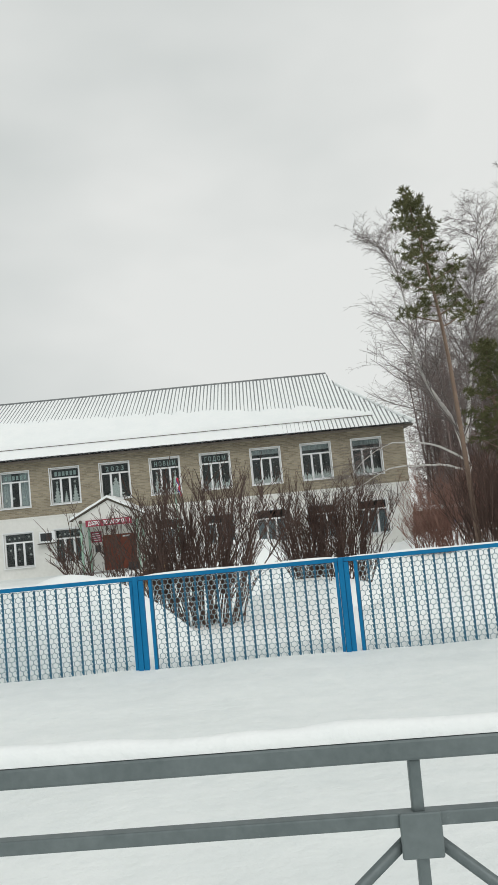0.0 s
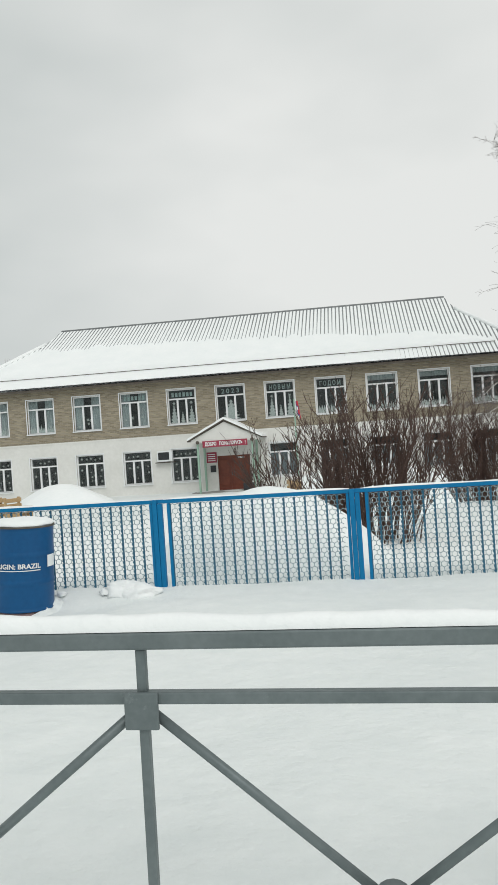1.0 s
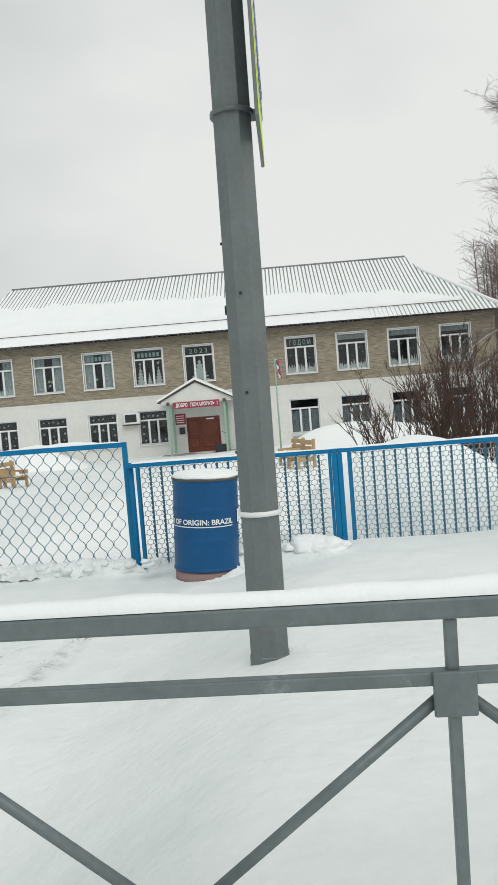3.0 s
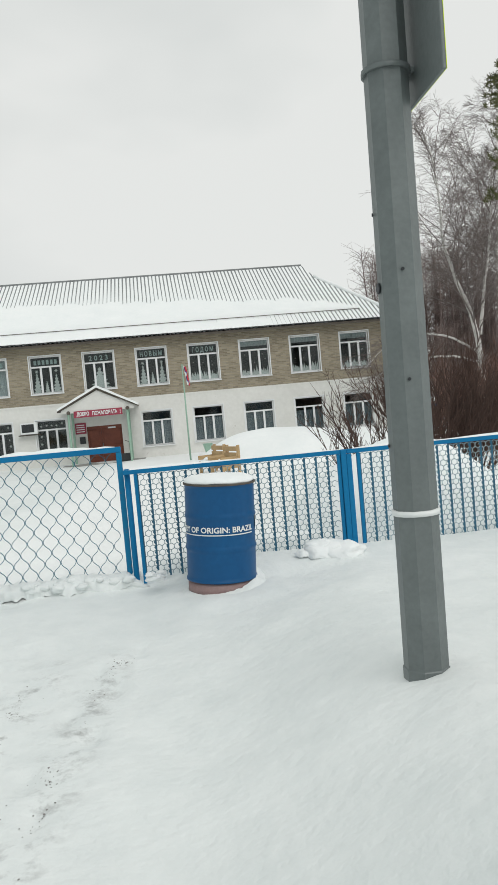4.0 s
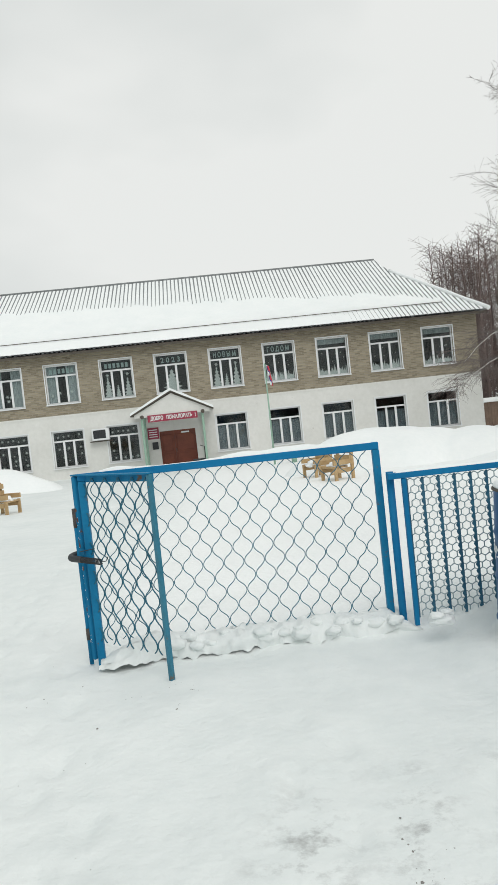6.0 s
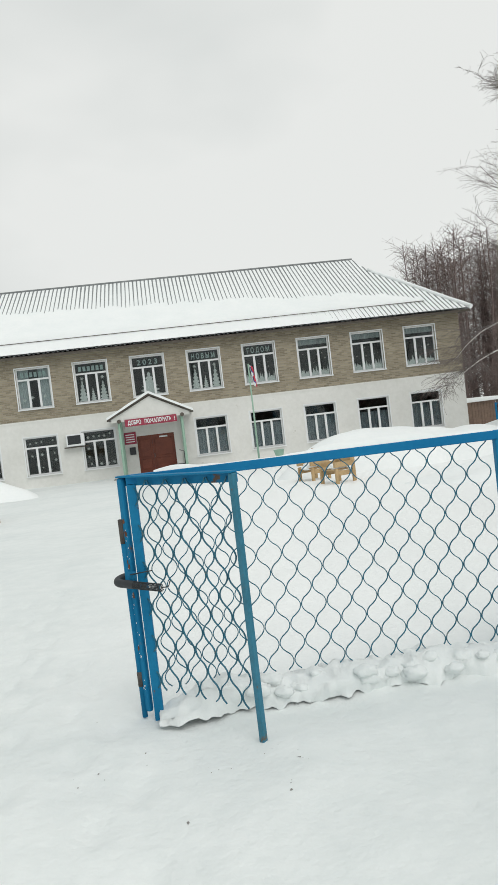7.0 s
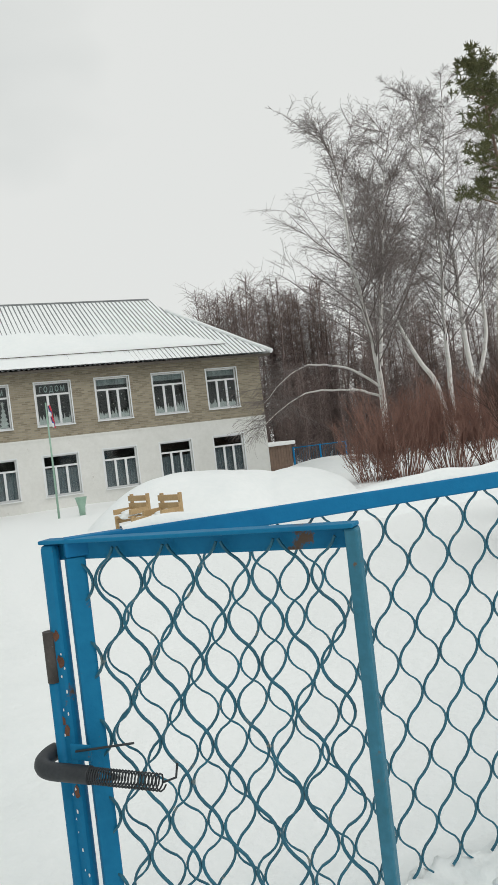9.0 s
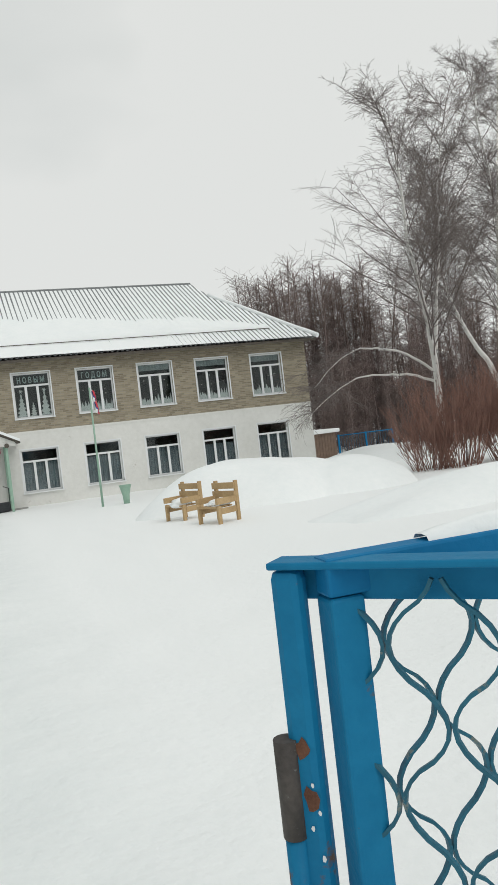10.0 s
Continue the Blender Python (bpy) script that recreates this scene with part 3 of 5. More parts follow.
# ---- lamp pole with the crossing sign ----
def sign_pole():
    x, y = -4.0, 3.62
    z0 = gz(x, y) - 0.25
    t = thing("sign_pole", Matrix.Translation((x, y, z0)) @ Matrix.Rotation(radians(0.45), 4, "Y"), "tall grey faceted steel pole standing in snow", "pole")
    n, H = 8, 7.5
    bm = bmesh.new()
    prof = [(0.098, 0), (0.098, 0.27), (0.094, 0.275), (0.082, H)]
    rings = [[bm.verts.new((r * math.cos(2 * math.pi * (k + 0.5) / n), r * math.sin(2 * math.pi * (k + 0.5) / n), z)) for k in range(n)] for r, z in prof]
    for a, b in zip(rings, rings[1:]):
        for k in range(n):
            bm.faces.new((a[k], a[(k + 1) % n], b[(k + 1) % n], b[k]))
    bm.faces.new(rings[-1])
    part("shaft", bm, M_POLE, t)
    for zz, mat, nm, hh in ((1.07, M_WHITE, "strap", 0.011), (2.86, M_POLE, "clamp", 0.010), (3.42, M_POLE, "clamp", 0.010)):
        bm = bmesh.new()
        lathe(bm, [(0.0965, zz - z0 - hh), (0.1, zz - z0 - hh), (0.1, zz - z0 + hh), (0.0965, zz - z0 + hh)], 16)
        part(nm, bm, mat, t)
    for k, zz in enumerate((1.62, 2.06, 1.35, 2.3)):
        bm = bmesh.new()
        a = radians((-100, -98, 170, 172)[k])
        rr = 0.089
        tube(bm, [(rr * math.cos(a), rr * math.sin(a), zz - z0), ((rr + 0.006) * math.cos(a), (rr + 0.006) * math.sin(a), zz - z0)], 0.007, 8)
        part("bolt", bm, M_BLACK, t)
    bm = bmesh.new()
    tube(bm, [(-0.086, 0.01, 2.0 - z0), (-0.094, 0.01, 2.0 - z0)], 0.022, 12)
    part("cable_hole", bm, M_BLACK, t)
    # the board faces along the road
    s = thing("crossing_sign", Matrix.Translation((-3.87, 3.645, 2.73)) @ Matrix.Rotation(radians(0.45), 4, "Y"), "fluorescent yellow square board with blue crossing sign", "road sign")
    bm = bmesh.new()
    bevelled(bm, 0.0, 0.015, -0.36, 0.36, 0, 0.90, 0.004)
    part("board", bm, M_POLE, s, "grey steel back board")
    bm = bmesh.new()
    box(bm, 0.0155, 0.018, -0.357, 0.357, 0.003, 0.897)
    part("yellow_sheet", bm, M_YELLOW, s)
    bm = bmesh.new()
    box(bm, 0.019, 0.0215, -0.265, 0.265, 0.18, 0.715)
    part("white_border", bm, M_WHITE, s)
    bm = bmesh.new()
    box(bm, 0.0225, 0.0245, -0.255, 0.255, 0.19, 0.705)
    part("blue_panel", bm, M_SIGNBLUE, s)
    bm = bmesh.new()
    lo = [bm.verts.new((0.026, yy, zz)) for yy, zz in ((-0.185, 0.235), (0.185, 0.235), (0.0, 0.66))]
    bm.faces.new(lo)
    part("white_triangle", bm, M_WHITE, s)
    for k, yy in enumerate((-0.13, -0.065, 0.0, 0.065, 0.13)):
        bm = bmesh.new()
        box(bm, 0.027, 0.029, yy - 0.014, yy + 0.014, 0.245, 0.285)
        part("stripe", bm, M_BLACK, s)
    bm = bmesh.new()
    vs = [bm.verts.new((0.0275, yy, zz)) for yy, zz in ((-0.05, 0.30), (-0.02, 0.30), (0.015, 0.40), (0.06, 0.30), (0.085, 0.30), (0.035, 0.45), (0.02, 0.53), (-0.012, 0.53), (-0.02, 0.42))]
    bm.faces.new(vs)
    part("dark_mark", bm, M_BLACK, s)
    bm = bmesh.new()
    box(bm, -0.03, 0.0, -0.05, 0.05, 0.12, 0.14)
    box(bm, -0.03, 0.0, -0.05, 0.05, 0.68, 0.70)
    part("bracket", bm, M_POLE, s)


sign_pole()


# ---- blue fence ----
def honeycomb(width, height):
    """Two meshes: thin hexagon webs, and the heavier zigzag strips on every second column."""
    thin, thick = bmesh.new(), bmesh.new()
    w = 0.0535
    s = w / math.sqrt(3)
    rows, cols = int(height / (1.5 * s)), int(width / w)

    def strip(bm, p, q, hw, ht):
        d = Vector((q[0] - p[0], 0, q[1] - p[1])).normalized()
        nrm = Vector((-d.z, 0, d.x))
        vs = []
        for e in (p, q):
            c = Vector((e[0], 0, e[1]))
            vs.append([bm.verts.new(c + a * hw * nrm + Vector((0, b * ht, 0))) for a, b in ((-1, -1), (1, -1), (1, 1), (-1, 1))])
        for i in range(4):
            bm.faces.new((vs[0][i], vs[0][(i + 1) % 4], vs[1][(i + 1) % 4], vs[1][i]))

    for r in range(rows):
        z = height - (r + 0.9) * 1.5 * s
        off = 0.5 * w if r % 2 else 0.0
        for c in range(cols):
            x = -width / 2 + (c + 0.5) * w + off
            if x + w / 2 > width / 2:
                continue
            up = (x, z + s)
            lu, ld = (x - w / 2, z + s / 2), (x - w / 2, z - s / 2)
            ru = (x + w / 2, z + s / 2)
            for p, q in ((lu, ld), (lu, up), (up, ru)):
                strip(thin, p, q, 0.0032, 0.002)
    # heavier beaded strips where two bands of hexagons meet
    for c in range(0, cols + 1, 2):
        x = -width / 2 + c * w
        prev = None
        for k in range(int(height / 0.0116)):
            z = height - k * 0.0116 - 0.01
            hw = (0.0065, 0.010, 0.0135, 0.010)[k % 4]
            dx = (0.003, 0.0, -0.003, 0.0)[k % 4]
            ring = [thick.verts.new((x + dx + a * hw, b * 0.004, z)) for a, b in ((-1, -1), (1, -1), (1, 1), (-1, 1))]
            if prev:
                for i in range(4):
                    thick.faces.new((prev[i], prev[(i + 1) % 4], ring[(i + 1) % 4], ring[i]))
            prev = ring
    return finish(thin, "hexagon_mesh", M_WIRE), finish(thick, "zigzag_strip", M_DARKBLUE)


FENCE_Y = 7.45
POSTS = [-3.40, -1.41, 0.57, 2.55, 4.53, 6.51]
HEX_THIN, HEX_THICK = honeycomb(1.80, 0.96)


def snow_lumps(bm, x0, x1, y, z, n, r, seed, flat=0.6):
    q = random.Random(seed)
    for _ in range(n):
        tmp = bmesh.new()
        bmesh.ops.create_icosphere(tmp, subdivisions=3, radius=1)
        k = r * q.uniform(0.5, 1.2)
        c = Vector((q.uniform(x0, x1), y + q.uniform(-0.06, 0.06), z + q.uniform(-0.03, 0.03)))
        for v in tmp.verts:
            v.co *= 1 + 0.38 * noise.noise(v.co * 1.3 + c * 3) + 0.2 * noise.noise(v.co * 3.4 + c * 5)
            v.co = Vector((v.co.x * k * 1.3, v.co.y * k, v.co.z * k * flat)) + c
        for f in tmp.faces:
            f.smooth = True
        add_mesh(bm, tmp)
        tmp.free()


def blue_fence():
    ends = [-5.44] + POSTS
    fence = thing("blue_fence", Matrix.Identity(4), "blue steel fence of hexagonal punched strip", "fence")
    for a, b in zip(ends, ends[1:]):
        mid = (a + b) / 2
        hw = (b - a) / 2 - 0.055
        t = node("panel", Matrix.Translation((mid, FENCE_Y, 0)), fence)
        bm = bmesh.new()
        bevelled(bm, -hw - 0.055, hw + 0.055, -0.02, 0.02, 1.015, 1.055, 0.005)
        part("top_rail", bm, M_BLUE, t)
        left, right = -hw + 0.052, hw - 0.022
        for at in (left, right):
            bm = bmesh.new()
            bevelled(bm, at - 0.015, at + 0.015, -0.018, 0.018, 0.02, 1.014, 0.004)
            part("stile", bm, M_BLUE, t)
        k = (right - left - 0.03) / 1.8
        off = (left + right) / 2
        tagged(part("hexagon_mesh", HEX_THIN, None, t, "thin pale hexagon webs", Matrix.Translation((off, 0, 0.06)) @ Matrix.Diagonal((k, 1, 1, 1))), kind="stuff")
        tagged(part("zigzag_strip", HEX_THICK, None, t, "dull blue zigzag strips", Matrix.Translation((off, 0, 0.06)) @ Matrix.Diagonal((k, 1, 1, 1))), kind="stuff")
        bm = bmesh.new()
        n = 40
        rings = []
        for i in range(n + 1):
            x = -hw + 2 * hw * i / n
            h = max(0.004, 0.014 + 0.016 * noise.noise((x * 2 + mid, 3.3, 0.2))) * min(1, (i + 1) / 3, (n + 1 - i) / 3)
            rings.append([bm.verts.new((x, yy, 1.055 + zz * h)) for yy, zz in ((-0.017, 0), (-0.01, 0.9), (0.01, 0.9), (0.017, 0))])
        for p, q in zip(rings, rings[1:]):
            for i in range(3):
                bm.faces.new((p[i], p[i + 1], q[i + 1], q[i])).smooth = True
        solid("snow_patch", bm, M_SNOW, "thin snow lying on the fence rail", "snow", "snow strips", m=Matrix.Translation((mid, FENCE_Y, 0)))
    for x in POSTS:
        t = node("post", Matrix.Translation((x, FENCE_Y, 0.0)), fence, "double angle-iron post")
        for sx in (-0.034, 0.017):
            bm = bmesh.new()
            bevelled(bm, sx - 0.0245, sx + 0.0245, -0.035 if sx < 0 else -0.028, 0.026, -0.2, 1.052 if sx < 0 else 1.012, 0.006)
            part("angle_iron", bm, M_BLUE, t)
    bm = bmesh.new()
    tube(bm, [(0, 0, -0.2), (0, 0, 1.06)], 0.026, 10)
    part("round_post", bm, M_BLUE, fence, "", Matrix.Translation((-5.41, FENCE_Y + 0.06, 0)))
    for x0, x1, z, n, r, sd in ((-3.9, -3.55, 0.20, 6, 0.13, 2), (-4.6, -4.2, 0.18, 3, 0.06, 3), (-5.3, -5.0, 0.13, 4, 0.06, 4)):
        bm = bmesh.new()
        snow_lumps(bm, x0, x1, FENCE_Y - 0.25, z, n, r, sd)
        solid("snow_clod", bm, M_SNOW, "clods of snow at the foot of the fence", "snow clod", "snow clods", "stuff")


blue_fence()


# ---- wide-mesh panel and open gate leaf ----
def ogee_wire(length, phase, flat=0.0036):
    """One wavy flat bar of the ogee lattice."""
    bm = bmesh.new()
    lam, amp = 0.197, 0.0325
    n = int(length / lam * 14)
    pts = []
    for i in range(n + 1):
        z = length * i / n
        a = 2 * math.pi * z / lam + phase
        s = math.sin(a)
        pts.append((amp * math.copysign(abs(s) ** 0.8, s), 0.0, z))
    rings = []
    for i, p in enumerate(pts):
        a, b = pts[max(i - 1, 0)], pts[min(i + 1, n)]
        d = Vector((b[0] - a[0], 0, b[2] - a[2])).normalized()
        nr = Vector((-d.z, 0, d.x))
        rings.append([bm.verts.new(Vector(p) + u * 0.0025 * nr + Vector((0, v * flat, 0))) for u, v in ((-1, -1), (1, -1), (1, 1), (-1, 1))])
    for p, q in zip(rings, rings[1:]):
        for k in range(4):
            bm.faces.new((p[k], p[(k + 1) % 4], q[(k + 1) % 4], q[k]))
    return finish(bm, "wavy_bar", M_TEAL)


WIRES = [ogee_wire(1.12, 0.0), ogee_wire(1.12, math.pi)]


def lattice(parent, x0, x1, z, y=0.0):
    """Wavy bars side by side, alternate ones half a wave apart."""
    n = round((x1 - x0) / 0.070)
    step = (x1 - x0) / n
    for k in range(n):
        part("wavy_bar", WIRES[k % 2], None, parent, "", Matrix.Translation((x0 + (k + 0.5) * step, y, z)))


def gate():
    # fixed panel
    a, b = Vector((-5.45, 7.60, 0)), Vector((-7.50, 7.64, 0))
    d = (b - a)
    L = d.length
    t = thing("lattice_fence", Matrix.Translation(a) @ Matrix.Rotation(math.atan2(d.y, d.x), 4, "Z"), "blue framed fence with wavy ogee lattice", "fence")
    bm = bmesh.new()
    bevelled(bm, 0, L, -0.022, 0.022, 1.215, 1.265, 0.005)
    part("top_rail", bm, M_BLUE, t)
    for x in (0.022, L - 0.024):
        bm = bmesh.new()
        bevelled(bm, x - 0.024, x + 0.024, -0.024, 0.024, -0.15, 1.214, 0.005)
        part("stile", bm, M_BLUEW, t)
    lattice(t, 0.075, L - 0.075, 0.11)
    bm = bmesh.new()
    bevelled(bm, 0.05, L - 0.05, -0.02, 0.02, -0.07, -0.03, 0.005)
    part("bottom_rail", bm, M_FASCIA, t)
    bm = bmesh.new()
    n, k = 130, 12
    rings = []
    for i in range(n + 1):
        x = -7.47 + 2.17 * i / n
        fade = min(1, i / 14, (n - i) / 12)
        ring = []
        for j in range(k + 1):
            th = math.pi * j / k
            p = Vector((x, 7.585 - 0.14 * math.cos(th), -0.012 + (0.12 + 0.06 * noise.noise((x * 2.6, 1, 2))) * math.sin(th) ** 0.7 * fade))
            q = Vector((x * 7, th * 1.6, 0.4))
            p += Vector((0, -0.05 * noise.noise(q) - 0.03 * noise.noise(q * 2.7), 0.035 * noise.noise(q * 2.1 + Vector((5, 0, 0)))))
            ring.append(bm.verts.new(p))
        rings.append(ring)
    for p, q in zip(rings, rings[1:]):
        for j in range(k):
            bm.faces.new((p[j], p[j + 1], q[j + 1], q[j])).smooth = True
    snow_lumps(bm, -7.25, -5.4, 7.50, 0.07, 34, 0.045, 21, 0.75)
    solid("snow_clod", bm, M_SNOWG, "ridge of snow clods under the lattice panel", "snow clod", "snow clods", "stuff")
    bm = bmesh.new()
    n = 60
    rings = []
    for i in range(n + 1):
        x = -7.35 + 1.85 * i / n
        h = max(0.002, 0.016 + 0.04 * noise.noise((x * 1.9, 8.3, 0.2)) + 0.012 * noise.noise((x * 9, 8.3, 0.2))) * min(1, (i + 1) / 4, (n + 1 - i) / 4)
        y = 7.602 - (x + 5.45) * 0.0195
        rings.append([bm.verts.new((x, y + yy, 1.265 + zz * h)) for yy, zz in ((-0.019, 0), (-0.014, 0.8), (0.0, 1), (0.014, 0.8), (0.019, 0))])
    for p, q in zip(rings, rings[1:]):
        for i in range(4):
            bm.faces.new((p[i], p[i + 1], q[i + 1], q[i])).smooth = True
    solid("snow_patch", bm, M_SNOW, "small snow lumps lying on the lattice rail", "snow", "snow strips")
    # gate leaf, swung out towards the road
    a, b = Vector((-7.525, 7.685, 0)), Vector((-6.968, 7.105, 0))
    d = (b - a)
    L = d.length
    g = thing("gate_leaf", Matrix.Translation(a) @ Matrix.Rotation(math.atan2(d.y, d.x), 4, "Z"), "open blue gate leaf with wavy ogee lattice", "gate")
    bm = bmesh.new()
    bevelled(bm, -0.02, L + 0.01, -0.028, 0.022, 1.252, 1.262, 0.003)
    bevelled(bm, -0.02, L + 0.01, 0.012, 0.022, 1.205, 1.2515, 0.003)
    part("top_rail", bm, M_BLUEW, g)
    bm = bmesh.new()
    bevelled(bm, -0.02, 0.024, -0.026, 0.008, -0.02, 1.251, 0.012)
    part("hinge_stile", bm, M_BLUEW, g)
    bm = bmesh.new()
    bevelled(bm, L - 0.013, L + 0.016, -0.022, 0.010, -0.085, 1.251, 0.005)
    part("free_stile", bm, M_GREENP, g, "chipped teal-blue angle-iron stile")
    lattice(g, 0.05, L - 0.035, 0.115, -0.002)
    bm = bmesh.new()
    tube(bm, [(-0.021, -0.024, -0.05), (-0.021, -0.024, 0.90)], 0.0145, 14)
    part("hinge_pipe", bm, M_BLUEW, g, "worn blue hinge pipe")
    for z0, z1 in ((0.90, 1.03), (0.12, 0.20)):
        bm = bmesh.new()
        tube(bm, [(-0.021, -0.024, z0), (-0.021, -0.024, z1)], 0.0165, 14, cap=True)
        part("hinge_sleeve", bm, M_SLEEVE, g, "dark rusty hinge sleeve")
    r = random.Random(17)
    for z in (1.02, 0.955, 0.80, 0.775, 0.62, 0.33):
        bm = bmesh.new()
        n = 9
        cx = r.uniform(-0.008, 0.012)
        vs = [bm.verts.new((cx + 0.011 * r.uniform(0.6, 1.2) * math.cos(6.283 * k / n), -0.0272, z + r.uniform(0.008, 0.02) * math.sin(6.283 * k / n))) for k in range(n)]
        bm.faces.new(vs)
        part("rust_patch", bm, M_RUSTY, g)
    for k in range(26):
        bm = bmesh.new()
        z, cx = r.uniform(0.1, 1.05), r.uniform(-0.006, 0.02)
        q = r.uniform(0.0015, 0.004)
        vs = [bm.verts.new((cx + q * r.uniform(0.5, 1.3) * math.cos(6.283 * j / 6), -0.0274, z + 1.6 * q * math.sin(6.283 * j / 6))) for j in range(6)]
        bm.faces.new(vs)
        part("paint_chip", bm, M_WHITE, g)
    # spring closer with a rubber sleeve
    s = thing("door_spring", Matrix.Translation((-7.545, 7.655, 0.70)) @ Matrix.Rotation(math.atan2(d.y, d.x), 4, "Z"), "black steel closing spring in a rubber sleeve", "spring")
    bm = bmesh.new()
    tube(bm, spline([(-0.045, 0.06, 0.012), (-0.066, 0.02, 0.012), (-0.064, -0.025, 0.006), (-0.03, -0.052, 0), (0.04, -0.052, -0.002), (0.10, -0.05, -0.003)], 6), 0.022, 14)
    part("sleeve", bm, M_BLACK, s)
    bm = bmesh.new()
    pts = []
    for i in range(26 * 10):
        u = i / 259
        x = 0.09 + 0.21 * u ** 1.25
        th = 2 * math.pi * i / 10
        pts.append((x, -0.05 + 0.019 * math.cos(th), -0.004 + 0.019 * math.sin(th)))
    tube(bm, pts, 0.0022, 5)
    part("coil", bm, M_BLACK, s)
    bm = bmesh.new()
    tube(bm, [(0.05, -0.035, 0.045), (0.22, -0.03, 0.075)], 0.003, 6)
    tube(bm, [(0.30, -0.05, -0.004), (0.32, -0.02, -0.004), (0.315, 0.0, 0.02)], 0.003, 6)
    part("hook", bm, M_BLACK, s)
    bm = bmesh.new()
    bevelled(bm, 0.03, 0.09, -0.03, -0.024, 0.02, 0.06, 0.002)
    part("bracket", bm, M_BLUEW, s)


gate()


# ---- oil drum ----
def drum():
    x, y, z = -4.665, 6.92, 0.125
    R = 0.2925
    lean = Matrix.Translation((x, y, z)) @ Matrix.Rotation(radians(3.2), 4, "Y") @ Matrix.Diagonal((1, 1, 0.95, 1))
    t = thing("steel_drum", lean, "blue steel oil drum with white writing standing in snow", "drum")
    bm = bmesh.new()
    prof = [(R - 0.012, 0.0), (R + 0.004, 0.004), (R + 0.004, 0.018), (R - 0.003, 0.026)]
    for k in range(1, 40):
        zz = 0.026 + 0.80 * k / 40
        r = R - 0.003
        for c in (0.285, 0.565):
            r += 0.010 * math.exp(-((zz - c) / 0.014) ** 2)
        prof.append((r, zz))
    prof += [(R - 0.003, 0.828), (R + 0.004, 0.836), (R + 0.004, 0.850), (R - 0.006, 0.854), (R - 0.01, 0.838)]
    lathe(bm, prof, 64)
    part("body", bm, M_DRUM, t)
    bm = bmesh.new()
    lathe(bm, [(R + 0.005, 0.835), (R + 0.0085, 0.838), (R + 0.0085, 0.850), (R + 0.005, 0.853)], 64)
    part("clamp_ring", bm, M_FASCIA, t, "dark steel clamp ring")
    # writing, bent round the body
    cu = bpy.data.curves.new("writing", "FONT")
    cu.body, cu.size, cu.align_x, cu.resolution_u = "COUNTRY OF ORIGIN: BRAZIL", 0.0665, "RIGHT", 3
    cu.offset = 0.002
    tmp = bpy.data.objects.new("writing", cu)
    scene.collection.objects.link(tmp)
    me = bpy.data.meshes.new_from_object(tmp.evaluated_get(bpy.context.evaluated_depsgraph_get()))
    bpy.data.objects.remove(tmp)
    bm = bmesh.new()
    bm.from_mesh(me)
    bmesh.ops.triangulate(bm, faces=bm.faces[:])
    bmesh.ops.subdivide_edges(bm, edges=[e for e in bm.edges if e.calc_length() > 0.02], cuts=2)
    for v in bm.verts:
        a = radians(-33) + v.co.x / R
        v.co = Vector(((R + 0.0035) * math.cos(a), (R + 0.0035) * math.sin(a), 0.44 + v.co.y))
    part("writing", bm, M_WHITE, t, "white capital letters")
    bm = bmesh.new()
    prev = None
    for k in range(61):
        a = radians(-33 - 150 * k / 60)
        ring = [bm.verts.new(((R + 0.003) * math.cos(a), (R + 0.003) * math.sin(a), zz)) for zz in (0.414, 0.423)]
        if prev:
            bm.faces.new((prev[0], prev[1], ring[1], ring[0]))
        prev = ring
    part("white_line", bm, M_WHITE, t)
    bm = bmesh.new()
    prev = None
    for k in range(13):
        a = radians(-16 + 26 * k / 12)
        ring = [bm.verts.new(((R + 0.003) * math.cos(a), (R + 0.003) * math.sin(a), zz)) for zz in (0.433, 0.553)]
        if prev:
            bm.faces.new((prev[0], prev[1], ring[1], ring[0]))
        prev = ring
    part("sticker", bm, M_PAPER, t, "pale paper sticker")
    bm = bmesh.new()
    lathe(bm, [(0.0, -0.14), (R - 0.012, -0.14), (R - 0.008, -0.02), (R - 0.03, 0.0)], 48)
    part("base_ring", bm, M_RUST, t, "dull pink base ring")
    bm = bmesh.new()
    prof = [(R - 0.002, 0.0), (R + 0.002, 0.012), (R - 0.012, 0.034), (R - 0.07, 0.052), (0.12, 0.060), (0.001, 0.062)]
    lathe(bm, prof, 48)
    for v in bm.verts:
        v.co.z += 0.008 * noise.noise(v.co * 9)
        v.co.x += 0.004 * noise.noise(v.co * 14 + Vector((3, 0, 0)))
    solid("snow_patch", bm, M_SNOW, "cap of snow lying on the drum", "snow", m=lean @ Matrix.Translation((0, 0, 0.854)))
    bm = bmesh.new()
    n, k = 96, 8
    rings = []
    for i in range(n):
        a = 2 * math.pi * i / n
        ca, sa = math.cos(a), math.sin(a)
        h = 0.05 + 0.035 * noise.noise((ca * 3, sa * 3, 1.5)) + 0.022 * noise.noise((ca * 9, sa * 9, 4.5))
        h *= 0.55 + 0.45 * math.sin(a + 0.6)
        ring = []
        for j in range(k + 1):
            q = j / k
            rr = 0.29 + 0.09 * q + 0.012 * noise.noise((ca * 8, sa * 8, q * 3))
            ring.append(bm.verts.new((x + rr * ca, y + rr * sa, 0.0 + max(h, 0.004) * (1 - q ** 1.2) * 1.2 + gz(x + rr * ca, y + rr * sa) - 0.012 * q)))
        rings.append(ring)
    for i in range(n):
        p, q = rings[i], rings[(i + 1) % n]
        for j in range(k):
            bm.faces.new((p[j], p[j + 1], q[j + 1], q[j])).smooth = True
